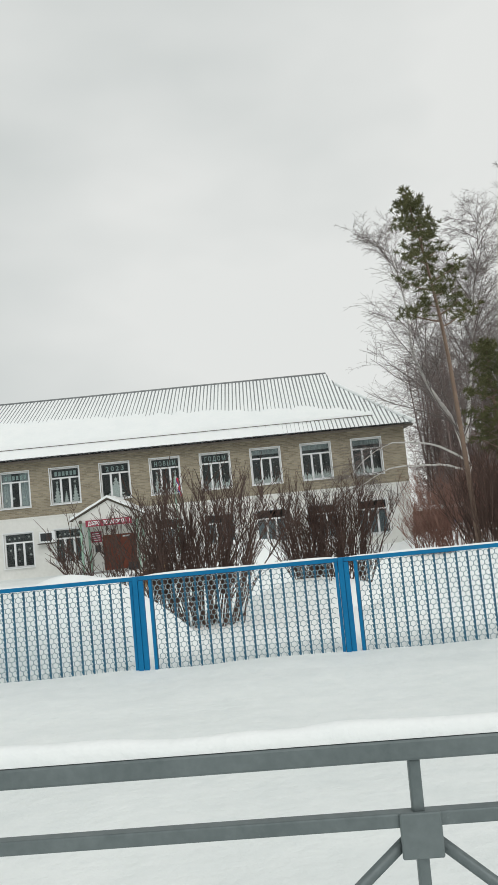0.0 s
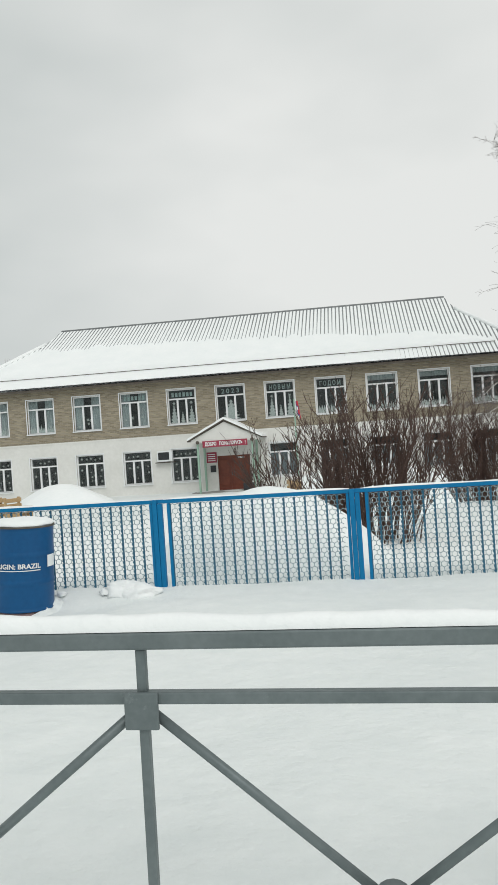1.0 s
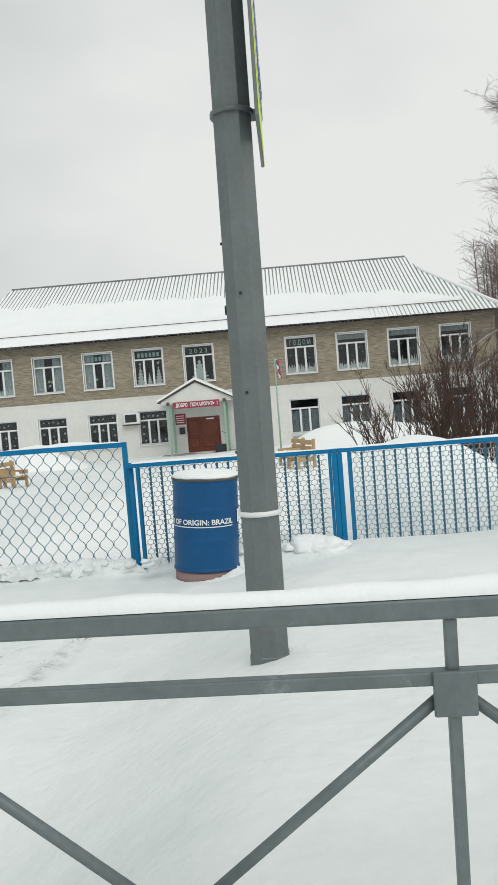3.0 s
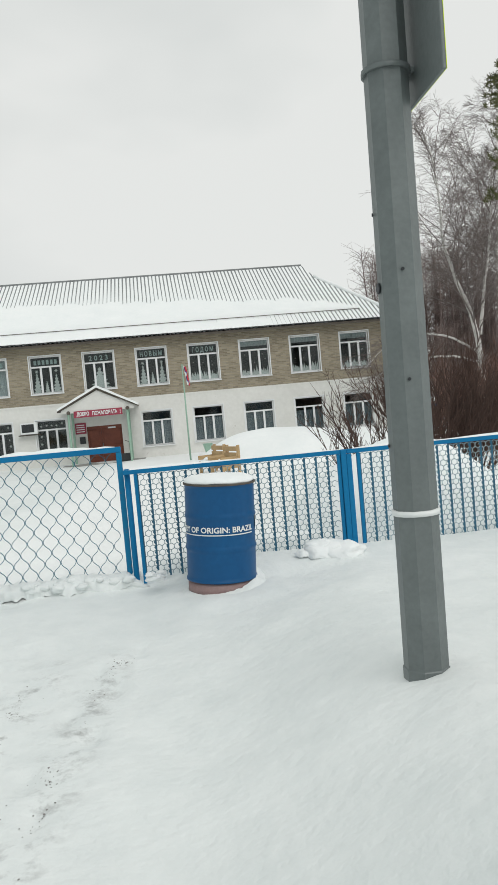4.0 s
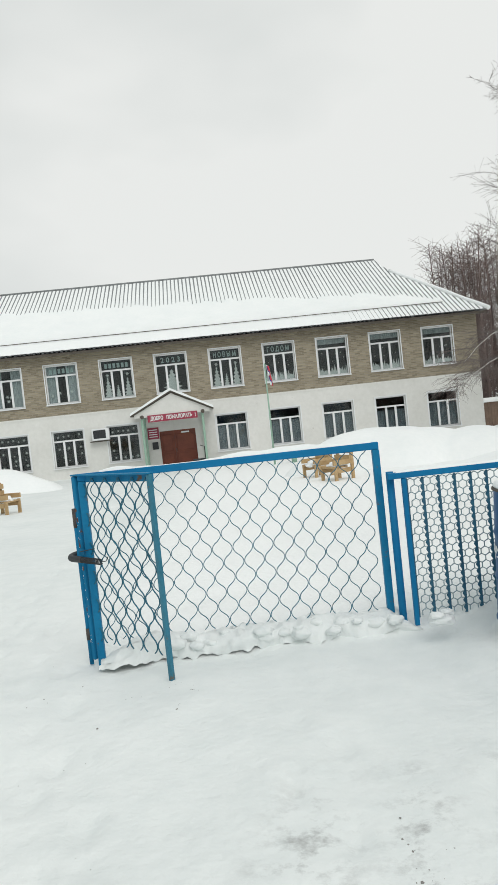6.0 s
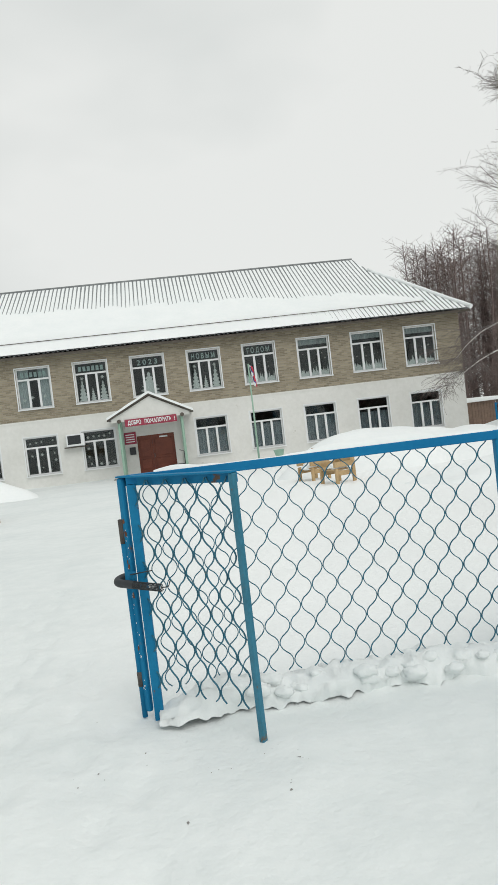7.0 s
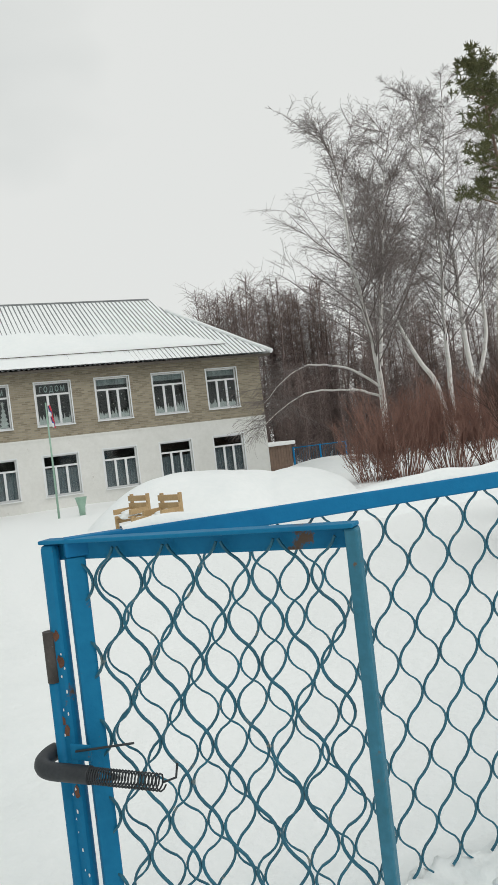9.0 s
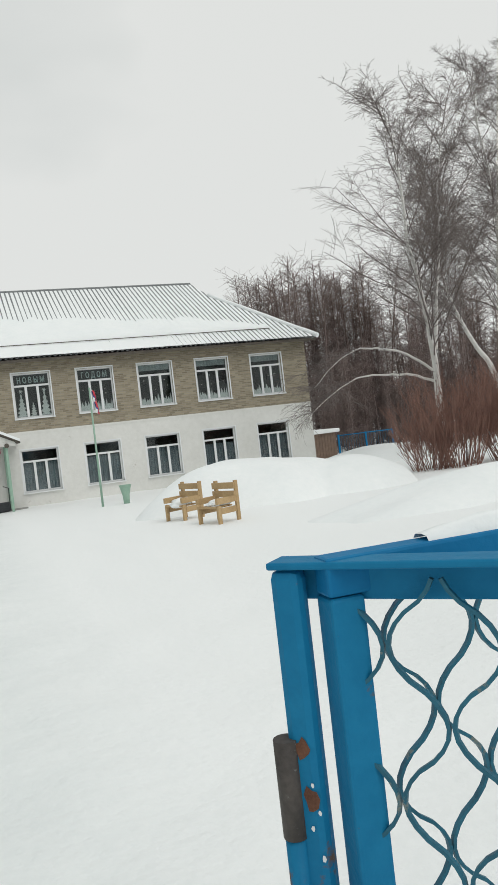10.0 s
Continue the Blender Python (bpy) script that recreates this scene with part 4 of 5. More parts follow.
    solid("snow_clod", bm, M_SNOWG, "crumbled snow round the foot of the drum", "snow clod", "snow clods", "stuff")


drum()


# ---- school building ----
SCHOOL = pose(6.0, 39.85, 0, 0, 0, 1.0)
U0, U1 = -29.3, 0.84
DEEP = 14.2
Z_BASE, Z_BAND, Z_TOP = -1.2, 2.12, 5.1
PITCH, WIN_W = 2.622, 1.52
WIN_U = [-1.93 - PITCH * k for k in range(11)]
UP_Z, LOW_Z = (2.70, 4.56), (-0.36, 1.40)
DOOR_U = (-15.18, -13.45)
THICK = 0.42


def front_wall(bm, z0, z1, openings):
    """A storey of the front wall, boxes butted round its openings (u0, u1, z0, z1)."""
    u = U0
    for a, b, c, d in sorted(openings):
        box(bm, u, a, 0, THICK, z0, z1)
        if c > z0:
            box(bm, a, b, 0, THICK, z0, c)
        box(bm, a, b, 0, THICK, d, z1)
        u = b
    box(bm, u, U1, 0, THICK, z0, z1)


def window_proto(name, w, h, style):
    """Sill, frame, panes and what hangs behind them; origin at the lower left outer corner."""
    t = new(name)
    tagged(t, "white three-light window with a transom")
    tr = h * 0.72
    bm = bmesh.new()
    f = 0.065
    y0, y1 = 0.12, 0.19
    box(bm, 0, f, y0, y1, 0, h)
    box(bm, w - f, w, y0, y1, 0, h)
    box(bm, f, w - f, y0, y1, 0, f)
    box(bm, f, w - f, y0, y1, h - f, h)
    box(bm, f, w - f, y0, y1, tr - 0.04, tr + 0.04)
    for k in (1, 2):
        u = w * (0.345 if k == 1 else 0.655)
        box(bm, u - 0.05, u + 0.05, y0 - 0.012, y1, f, tr - 0.04)
    part("frame", bm, M_UPVC, t)
    for a, b, c, d in ((f, w * 0.345 - 0.05, f, tr - 0.04), (w * 0.345 + 0.05, w * 0.655 - 0.05, f, tr - 0.04), (w * 0.655 + 0.05, w - f, f, tr - 0.04), (f, w - f, tr + 0.04, h - f)):
        bm = bmesh.new()
        box(bm, a, b, 0.15, 0.156, c, d)
        p = part("pane", bm, M_GLASS, t)
        p.visible_shadow = False
    bm = bmesh.new()
    box(bm, -0.06, w + 0.06, -0.09, 0.115, -0.05, 0.0)
    part("sill", bm, M_UPVC, t)
    bm = bmesh.new()
    for a, b, c, d in ((-0.05, 0.0, 0, h + 0.05), (w, w + 0.05, 0, h + 0.05), (0, w, h, h + 0.05)):
        box(bm, a, b, -0.012, 0.02, c, d)
    part("white_reveal", bm, M_UPVC, t)
    return t


def paper(bm, pts, y):
    bm.faces.new([bm.verts.new((u, y, z)) for u, z in pts])


def snowflake(bm, u, z, r, y):
    pts = []
    for k in range(12):
        a = math.pi * k / 6
        rr = r if k % 2 == 0 else r * 0.42
        pts.append((u + rr * math.cos(a), z + rr * math.sin(a)))
    paper(bm, pts, y)


def curtain(bm, a, b, z0, z1, y, folds):
    n = folds * 6
    prev = None
    for k in range(n + 1):
        u = a + (b - a) * k / n
        yy = y + 0.025 * math.sin(2 * math.pi * folds * k / n)
        ring = [bm.verts.new((u, yy, z0)), bm.verts.new((u, yy, z1))]
        if prev:
            bm.faces.new((prev[0], ring[0], ring[1], prev[1])).smooth = True
        prev = ring


def fir(bm, u, z, w, h, y):
    pts, right = [], []
    n = 6
    for k in range(n):
        q0, q1 = k / n, (k + 1) / n
        right += [(u + w * (1 - q0), z + h * q0), (u + w * (1 - q1) * 0.55, z + h * (q0 + 0.09))]
    right.append((u, z + h))
    left = [(2 * u - a, b) for a, b in reversed(right[:-1])]
    paper(bm, right + left, y)


def decorate(win, k, upper, w, h, r):
    y = 0.175
    bm = bmesh.new()
    used = False
    if upper:
        if k == 5:
            fir(bm, w * 0.5, 0.08, 0.55, 1.12, y)
        elif k in (4, 6):
            for u in (w * 0.2, w * 0.82):
                fir(bm, u, 0.08, 0.24, r.uniform(0.95, 1.15), y)
                snowflake(bm, u, 1.12, 0.1, y + 0.002)
            fir(bm, w * 0.5, 0.08, 0.15, 0.62, y)
        elif k < 4 or k > 8:
            u = 0.08
            pts = [(0.08, 0.07)]
            while u < w - 0.14:
                pts.append((u, 0.07 + r.uniform(0.10, 0.22)))
                pts.append((u + 0.05, 0.07 + r.uniform(0.22, 0.48)))
                u += r.uniform(0.09, 0.16)
            pts.append((w - 0.08, 0.2))
            pts.append((w - 0.08, 0.07))
            paper(bm, pts, y)
            for _ in range(5):
                snowflake(bm, r.uniform(0.2, w - 0.2), r.uniform(0.65, 1.15), r.uniform(0.025, 0.045), y)
        else:
            for _ in range(4):
                snowflake(bm, r.uniform(0.15, w - 0.15), r.uniform(0.2, 0.6), 0.10, y)
        used = True
    elif k >= 6:
        for u in (0.25, 0.52, 0.76, 1.0, 1.27):
            for z in (0.25, 0.55, 0.85):
                if r.random() < 0.7:
                    snowflake(bm, u + r.uniform(-0.06, 0.06), z + r.uniform(-0.1, 0.1), r.uniform(0.05, 0.10), y)
            if r.random() < 0.9:
                snowflake(bm, u, 1.5 + r.uniform(-0.05, 0.05), 0.075, y)
        used = True
    if used:
        part("paper_cutout", bm, M_PAPER, win, "white paper snowflakes and fir trees")
    else:
        bm.free()
    bm = bmesh.new()
    if upper and k in (0, 1, 2):
        curtain(bm, 0.08, w - 0.08, h * 0.83, h - 0.07, 0.205, 9)
        part("valance", bm, M_CURTAIN, win, "short pleated curtain")
    elif upper and k in (7, 8, 9, 10):
        curtain(bm, 0.06, w * 0.36, 0.05, h - 0.05, 0.24, 5)
        curtain(bm, w * 0.64, w - 0.06, 0.05, h - 0.05, 0.24, 5)
        part("curtain", bm, M_CURTAIN, win, "pale hanging curtains")
    elif not upper and k <= 5:
        curtain(bm, 0.06, w - 0.06, 0.05, h * (0.70, 0.62, 0.70, 0.66, 0.7, 0.7)[k], 0.24, 12)
        part("curtain", bm, M_NETTING, win, "grey-blue net curtains")
    else:
        bm.free()
    words = {5: "2023", 4: "НОВЫМ", 3: "ГОДОМ"}
    if upper and k in words:
        letters("paper_letters", " ".join(words[k]), 0.34, M_TEALP, win, Matrix.Translation((w / 2, 0.168, h * 0.785)) @ pose(0, 0, 0, 90) @ Matrix.Diagonal((1.0 if k == 5 else 0.66, 1, 1, 1)), "pale paper letters", 0.002)
    elif upper and k in (6, 7):
        bm = bmesh.new()
        for i in range(6):
            box(bm, 0.2 + i * 0.2, 0.33 + i * 0.2, 0.183, 0.186, h * 0.785, h * 0.785 + 0.22)
        part("paper_strip", bm, M_TEALP, win, "row of pale paper letters")


def corrugated(bm, uv0, uv1, zline, amp, pitch, off):
    """A wavy sheet between two edges given as functions of u: (v, z)."""
    n = int((uv1 - uv0) / pitch * 8)
    prev = None
    for k in range(n + 1):
        u = uv0 + (uv1 - uv0) * k / n
        (va, za), (vb, zb) = zline(u)
        h = amp * math.cos(2 * math.pi * u / pitch) + off
        ring = [bm.verts.new((u, va, za + h)), bm.verts.new((u, vb, zb + h))]
        if prev:
            bm.faces.new((prev[0], ring[0], ring[1], prev[1])).smooth = True
        prev = ring


EAVE_V, EAVE_Z, RIDGE_V, RIDGE_Z = -0.62, 5.12, 7.1, 9.28
E0, E1 = U0 - 0.5, U1 + 0.45
R0, R1 = -25.95, -2.18
G_V, G_Z = 5.25, 8.28
G0, G1 = R0 - 0.35, R1 + 0.35


def slope_z(v):
    return EAVE_Z + (RIDGE_Z - EAVE_Z) * (v - EAVE_V) / (RIDGE_V - EAVE_V)


def front_top(u):
    """Upper edge of the front slope over u."""
    if u < G0:
        s = (u - E0) / (G0 - E0)
        v = EAVE_V + (G_V - EAVE_V) * s
    elif u < R0:
        v = G_V + (RIDGE_V - G_V) * (u - G0) / (R0 - G0)
    elif u < R1:
        v = RIDGE_V
    elif u < G1:
        v = RIDGE_V + (G_V - RIDGE_V) * (u - R1) / (G1 - R1)
    else:
        v = G_V + (EAVE_V - G_V) * (u - G1) / (E1 - G1)
    return v


def snow_edge(u, hi):
    """How far up (True) or from where (False) the thick snow lies on the front slope, as v."""
    nz = noise.noise((u * 0.35, 2.2, 0.1)) * 0.5 + noise.noise((u * 1.6, 7.2, 0.1)) * 0.35 + noise.noise((u * 5.0, 1.2, 4.1)) * 0.28
    if hi:
        base = np.interp(u, [-30, -24, -16, -9, -4, -1.6, 1.3], [4.7, 4.6, 4.1, 3.2, 2.55, 1.6, 0.4])
        return min(base + nz * 0.8, front_top(u) - 0.15)
    return 0.52 + 0.04 * noise.noise((u * 0.8, 0, 5))


def school():
    t = thing("school_building", SCHOOL, "two-storey brick and white school with snowy hipped roof", "school")
    r = random.Random(4)
    lows = [(u, u + WIN_W, *LOW_Z) for i, u in enumerate(WIN_U) if i != 5]
    bm = bmesh.new()
    front_wall(bm, Z_BASE, Z_BAND, lows + [(DOOR_U[0], DOOR_U[1], Z_BASE + 0.25, 0.88)])
    box(bm, U0, U0 + THICK, THICK, DEEP, Z_BASE, Z_BAND)
    box(bm, U1 - THICK, U1, THICK, DEEP, Z_BASE, Z_BAND)
    box(bm, U0 + THICK, U1 - THICK, DEEP - THICK, DEEP, Z_BASE, Z_BAND)
    part("lower_wall", bm, M_PLASTER, t, "limewashed white lower wall")
    bm = bmesh.new()
    front_wall(bm, Z_BAND, Z_TOP, [(u, u + WIN_W, *UP_Z) for u in WIN_U])
    box(bm, U0, U0 + THICK, THICK, DEEP, Z_BAND, Z_TOP)
    box(bm, U1 - THICK, U1, THICK, DEEP, Z_BAND, Z_TOP)
    box(bm, U0 + THICK, U1 - THICK, DEEP - THICK, DEEP, Z_BAND, Z_TOP)
    part("upper_wall", bm, M_BRICK, t, "yellow-grey facing brick wall")
    bm = bmesh.new()
    box(bm, U0 - 0.012, U1 + 0.012, -0.02, -0.002, Z_BAND - 0.05, Z_BAND + 0.04)
    box(bm, U1 + 0.002, U1 + 0.02, -0.002, DEEP, Z_BAND - 0.05, Z_BAND + 0.04)
    part("band", bm, M_PLASTER, t)
    bm = bmesh.new()
    box(bm, U0 - 0.006, U1 + 0.006, -0.014, -0.001, UP_Z[1] + 0.16, UP_Z[1] + 0.24)
    part("brick_course", bm, M_BRICK, t)
    # rooms behind the windows; their dimness is put into one dark wall colour
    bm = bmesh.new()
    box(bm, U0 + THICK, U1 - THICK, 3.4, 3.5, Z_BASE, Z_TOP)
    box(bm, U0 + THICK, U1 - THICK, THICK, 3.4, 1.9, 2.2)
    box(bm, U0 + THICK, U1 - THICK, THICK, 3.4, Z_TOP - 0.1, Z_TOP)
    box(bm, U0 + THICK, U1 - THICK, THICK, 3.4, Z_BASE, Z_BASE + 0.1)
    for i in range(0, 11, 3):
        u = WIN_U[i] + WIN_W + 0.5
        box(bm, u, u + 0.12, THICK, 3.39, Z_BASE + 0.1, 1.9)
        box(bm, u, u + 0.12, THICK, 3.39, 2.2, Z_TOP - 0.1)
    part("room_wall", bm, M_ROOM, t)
    for upper, (z0, z1) in ((True, UP_Z), (False, LOW_Z)):
        for i, u in enumerate(WIN_U):
            if not upper and i == 5:
                continue
            w = window_proto("window", WIN_W, z1 - z0, upper)
            w.parent = t
            w.matrix_basis = Matrix.Translation((u, 0, z0))
            decorate(w, i, upper, WIN_W, z1 - z0, r)
    # double door
    d = new("door")
    d.parent = t
    d.matrix_basis = Matrix.Translation((DOOR_U[0], 0.10, Z_BASE + 0.25))
    tagged(d, "red-brown panelled double door")
    W, H = DOOR_U[1] - DOOR_U[0], 0.88 - Z_BASE - 0.25
    for a, b in ((0.0, W * 0.40), (W * 0.405, W)):
        bm = bmesh.new()
        box(bm, a, b, 0, 0.06, 0, H)
        for c, e in ((0.14, 0.40), (0.46, 0.90)):
            bevelled(bm, a + 0.1, b - 0.1, -0.022, 0.001, H * c, H * e, 0.02)
        part("leaf", bm, M_DOOR, d)
    bm = bmesh.new()
    tube(bm, [(W * 0.43, -0.05, H * 0.42), (W * 0.43, -0.05, H * 0.52)], 0.012, 8)
    part("handle", bm, M_GALV, d)
    bm = bmesh.new()
    box(bm, W * 0.60, W * 0.82, -0.012, -0.002, H * 0.91, H * 0.95)
    box(bm, W * 0.13, W * 0.24, -0.012, -0.002, H * 0.80, H * 0.89)
    part("notice", bm, M_PAPER, d, "small white notices")
    # roof
    bm = bmesh.new()
    corrugated(bm, E0, E1, lambda u: ((EAVE_V, EAVE_Z), (front_top(u), slope_z(front_top(u)))), 0.034, 0.215, 0.0)
    part("front_slope", bm, M_SLATE, t, "grey corrugated sheets with snow in the grooves")
    back_v = 2 * RIDGE_V - EAVE_V
    bm = bmesh.new()

    def quad(*p):
        bm.faces.new([bm.verts.new(q) for q in p])

    gb = 2 * RIDGE_V - G_V
    quad((E0, back_v, EAVE_Z), (E1, back_v, EAVE_Z), (R1, RIDGE_V, RIDGE_Z - 0.02), (R0, RIDGE_V, RIDGE_Z - 0.02))
    for e, g, rr in ((E1, G1, R1), (E0, G0, R0)):
        quad((e, EAVE_V, EAVE_Z), (e, back_v, EAVE_Z), (g, gb, G_Z), (g, G_V, G_Z))
        quad((g, G_V, G_Z), (g, gb, G_Z), (rr, RIDGE_V, RIDGE_Z))
        quad((e, back_v, EAVE_Z), (g, gb, G_Z), (rr, RIDGE_V, RIDGE_Z - 0.03))
    part("hip_slope", bm, M_SNOW, t, "snow-covered hip slopes")
    bm = bmesh.new()
    prev = None
    n = 900
    for k in range(n + 1):
        u = E0 + 0.02 + (E1 - E0 - 0.04) * k / n
        vt = front_top(u) - 0.02
        ring = [bm.verts.new((u, EAVE_V + 0.01, slope_z(EAVE_V + 0.01) + float(np.interp(u, [-14, -6, -2.5, 1], [0.046, 0.036, 0.024, 0.02])) + 0.008 * noise.noise((u * 2, 1, 0)))),
                bm.verts.new((u, vt, slope_z(vt) + 0.014 + 0.009 * noise.noise((u * 1.3, 2, 0)) + 0.006 * noise.noise((u * 7, 2, 3))))]
        if prev:
            bm.faces.new((prev[0], ring[0], ring[1], prev[1]))
        prev = ring
    part("groove_snow", bm, M_SNOW, t, "snow lying in the grooves")
    # thick snow on the lower slope
    bm = bmesh.new()
    prev = None
    n = 1400
    for k in range(n + 1):
        u = E0 + 0.9 + (E1 - 1.9 - E0 - 0.9) * k / n
        lo, hi = snow_edge(u, False), snow_edge(u, True)
        hi = max(hi, lo + 0.05)
        th = 0.10
        ring = []
        for v, h in ((lo, 0.03), (lo + 0.01, th), (lo + 0.35 * (hi - lo), th * 0.9), (lo + 0.7 * (hi - lo), th * 0.62), (hi, 0.02)):
            ring.append(bm.verts.new((u, v, slope_z(v) + h + 0.014 * noise.noise((u * 1.1, v * 1.4, 3)))))
        if prev:
            for i in range(4):
                bm.faces.new((prev[i], ring[i], ring[i + 1], prev[i + 1])).smooth = True
        prev = ring
    part("snow_slab", bm, M_SNOW, t, "thick snow on the lower slope")
    bm = bmesh.new()
    tube(bm, [(E0 + 0.9, 0.42, slope_z(0.42) + 0.09), (E1 - 1.9, 0.42, slope_z(0.42) + 0.09)], 0.018, 6)
    part("snow_guard", bm, M_FASCIA, t, "thin dark snow guard rail")
    bm = bmesh.new()
    for a, b in (((R0, RIDGE_V, RIDGE_Z), (R1, RIDGE_V, RIDGE_Z)),):
        tube(bm, [(a[0], a[1], a[2] + 0.02), (b[0], b[1], b[2] + 0.02)], 0.07, 8)
    part("ridge_cap", bm, M_SLATE, t)
    for e, g in ((E1, G1), (E0, G0)):
        bm = bmesh.new()
        n = 14
        pts = []
        for k in range(n + 1):
            s = k / n
            pts.append((e + (g - e) * s, EAVE_V + (G_V - EAVE_V) * s, EAVE_Z + (G_Z - EAVE_Z) * s + 0.03 + 0.03 * noise.noise((s * 6, e, 0))))
        tube(bm, pts, 0.12, 8)
        part("hip_snow", bm, M_SNOW, t, "rounded snow along the hip")
    bm = bmesh.new()
    box(bm, E0 + 0.05, E1 - 0.05, EAVE_V + 0.08, EAVE_V + 0.11, EAVE_Z - 0.16, EAVE_Z - 0.05)
    box(bm, E0 + 0.05, E1 - 0.05, EAVE_V + 0.11, 0.0, EAVE_Z - 0.10, EAVE_Z - 0.07)
    box(bm, U1, E1 - 0.05, 0.0, back_v - 0.1, EAVE_Z - 0.10, EAVE_Z - 0.07)
    part("eaves_board", bm, M_FASCIA, t)
    # porch
    p = thing("porch", SCHOOL @ Matrix.Translation((-14.28, -1.9, -0.9)), "gabled white porch with pale green posts and snowy roof", "porch")
    z0 = 0.0
    for sx in (-1.53, 1.25):
        for v in (0.08, 1.75):
            bm = bmesh.new()
            bevelled(bm, sx - 0.05, sx + 0.05, v - 0.05, v + 0.05, -0.25, 2.62, 0.008)
            part("post", bm, M_GREENW, p)
    bm = bmesh.new()
    pts = [(-1.86, 2.52), (1.60, 2.52), (1.60, 2.66), (-0.1, 3.52), (-1.86, 2.66)]
    fa = [bm.verts.new((u, 0.0, z)) for u, z in pts]
    fb = [bm.verts.new((u, 0.06, z)) for u, z in pts]
    bm.faces.new(fa)
    bm.faces.new(fb[::-1])
    for i in range(5):
        bm.faces.new((fa[i], fb[i], fb[(i + 1) % 5], fa[(i + 1) % 5]))
    part("gable", bm, M_PLASTER, p, "white boarded gable")
    for s, e in ((-1, (-2.02, 2.60)), (1, (1.78, 2.60))):
        for nm, h0, h1, mat, vv in (("roof_board", 0.0, 0.06, M_FASCIA, -0.12), ("roof_snow", 0.063, 0.17, M_SNOW, -0.16)):
            bm = bmesh.new()
            n = 16
            prev = None
            for k in range(n + 1):
                q = k / n
                u = e[0] + (-0.1 - e[0]) * q
                z = e[1] + (3.58 - e[1]) * q
                wob = 0.02 * noise.noise((q * 5, s, 1)) if nm == "roof_snow" else 0
                ring = [bm.verts.new((u, v, z + h)) for v, h in ((vv, h0), (vv, h1 + wob), (1.9, h1 + wob), (1.9, h0))]
                if prev:
                    for i in range(4):
                        bm.faces.new((prev[i], ring[i], ring[(i + 1) % 4], prev[(i + 1) % 4]))
                else:
                    bm.faces.new(ring)
                prev = ring
            bm.faces.new(prev[::-1])
            part(nm, bm, mat, p)
    sb = bmesh.new()
    bevelled(sb, -1.26, 1.02, -0.05, -0.01, 2.28, 2.60, 0.006)
    board = part("welcome_board", sb, M_RED, p, "crimson board with white lettering")
    for word, at in (("ДОБРО", -0.84), ("ПОЖАЛОВАТЬ", 0.19), ("!", 0.92)):
        letters("word", word, 0.24, M_WHITE, board, Matrix.Translation((at, -0.06, 2.36)) @ pose(0, 0, 0, 90) @ Matrix.Diagonal((0.68, 1, 1, 1)), "white letters", 0.006)
    for u in (-1.5, 1.27):
        bm = bmesh.new()
        tube(bm, [(u, 0.0, 2.56), (u, -0.09, 2.55)], [0.07, 0.09], 14)
        part("floodlight", bm, M_FASCIA, p, "small round floodlight")
    bm = bmesh.new()
    tube(bm, [(-0.05, 0.5, 2.5), (-0.05, 0.5, 2.36), (-0.05, 0.5, 2.30)], [0.02, 0.05, 0.03], 10)
    part("hanging_lamp", bm, M_BLACK, p)
    bm = bmesh.new()
    bevelled(bm, -2.1, 1.9, -0.3, 1.88, -0.25, -0.02, 0.02)
    part("step", bm, M_CONC, p, "grey concrete porch step")
    bm = bmesh.new()
    box(bm, -1.46, -0.92, 1.86, 1.885, 1.45, 2.0)
    part("red_plate", bm, M_RED, p, "crimson name plate")
    bm = bmesh.new()
    for k in range(4):
        box(bm, -1.4, -1.0, 1.85, 1.858, 1.54 + k * 0.11, 1.58 + k * 0.11)
    part("plate_writing", bm, M_WHITE, p)
    bm = bmesh.new()
    bevelled(bm, -1.28, -1.0, 1.80, 1.885, 0.95, 1.3, 0.01)
    part("letter_box", bm, M_BLACK, p, "small black box")
    # mats and a railing at the door
    b = thing("black_doormat_rack", SCHOOL @ Matrix.Translation((-13.4, -1.2, -0.9)), "black boot scraper rack with mats on the porch", "rack")
    bm = bmesh.new()
    for k in range(4):
        bevelled(bm, -0.28, 0.28, -0.25 + 0.13 * k, -0.2 + 0.13 * k, 0.0, 0.36 - 0.05 * (k % 2), 0.02)
    part("slat", bm, M_BLACK, b)
    bm = bmesh.new()
    tube(bm, [(0.3, 0, 0), (0.3, 0, 0.9), (0.1, 0, 0.98)], 0.018, 8)
    part("handle", bm, M_BLACK, b)
    # air conditioner
    a = thing("air_conditioner", SCHOOL @ Matrix.Translation((-18.35, -0.32, 0.78)), "wall-mounted outdoor air conditioner with dark fan grille", "air conditioner")
    bm = bmesh.new()
    bevelled(bm, 0, 0.82, 0, 0.3, 0, 0.56, 0.02)
    part("casing", bm, M_UPVC, a)
    bm = bmesh.new()
    bevelled(bm, 0.07, 0.66, -0.014, 0.01, 0.09, 0.49, 0.01)
    for k in range(7):
        box(bm, 0.1, 0.63, -0.022, -0.0145, 0.13 + 0.05 * k, 0.142 + 0.05 * k)
    part("fan_grille", bm, M_BLACK, a)
    bm = bmesh.new()
    box(bm, -0.12, 0.95, 0.05, 0.31, -0.07, -0.03)
    part("bracket", bm, M_FASCIA, a)


school()


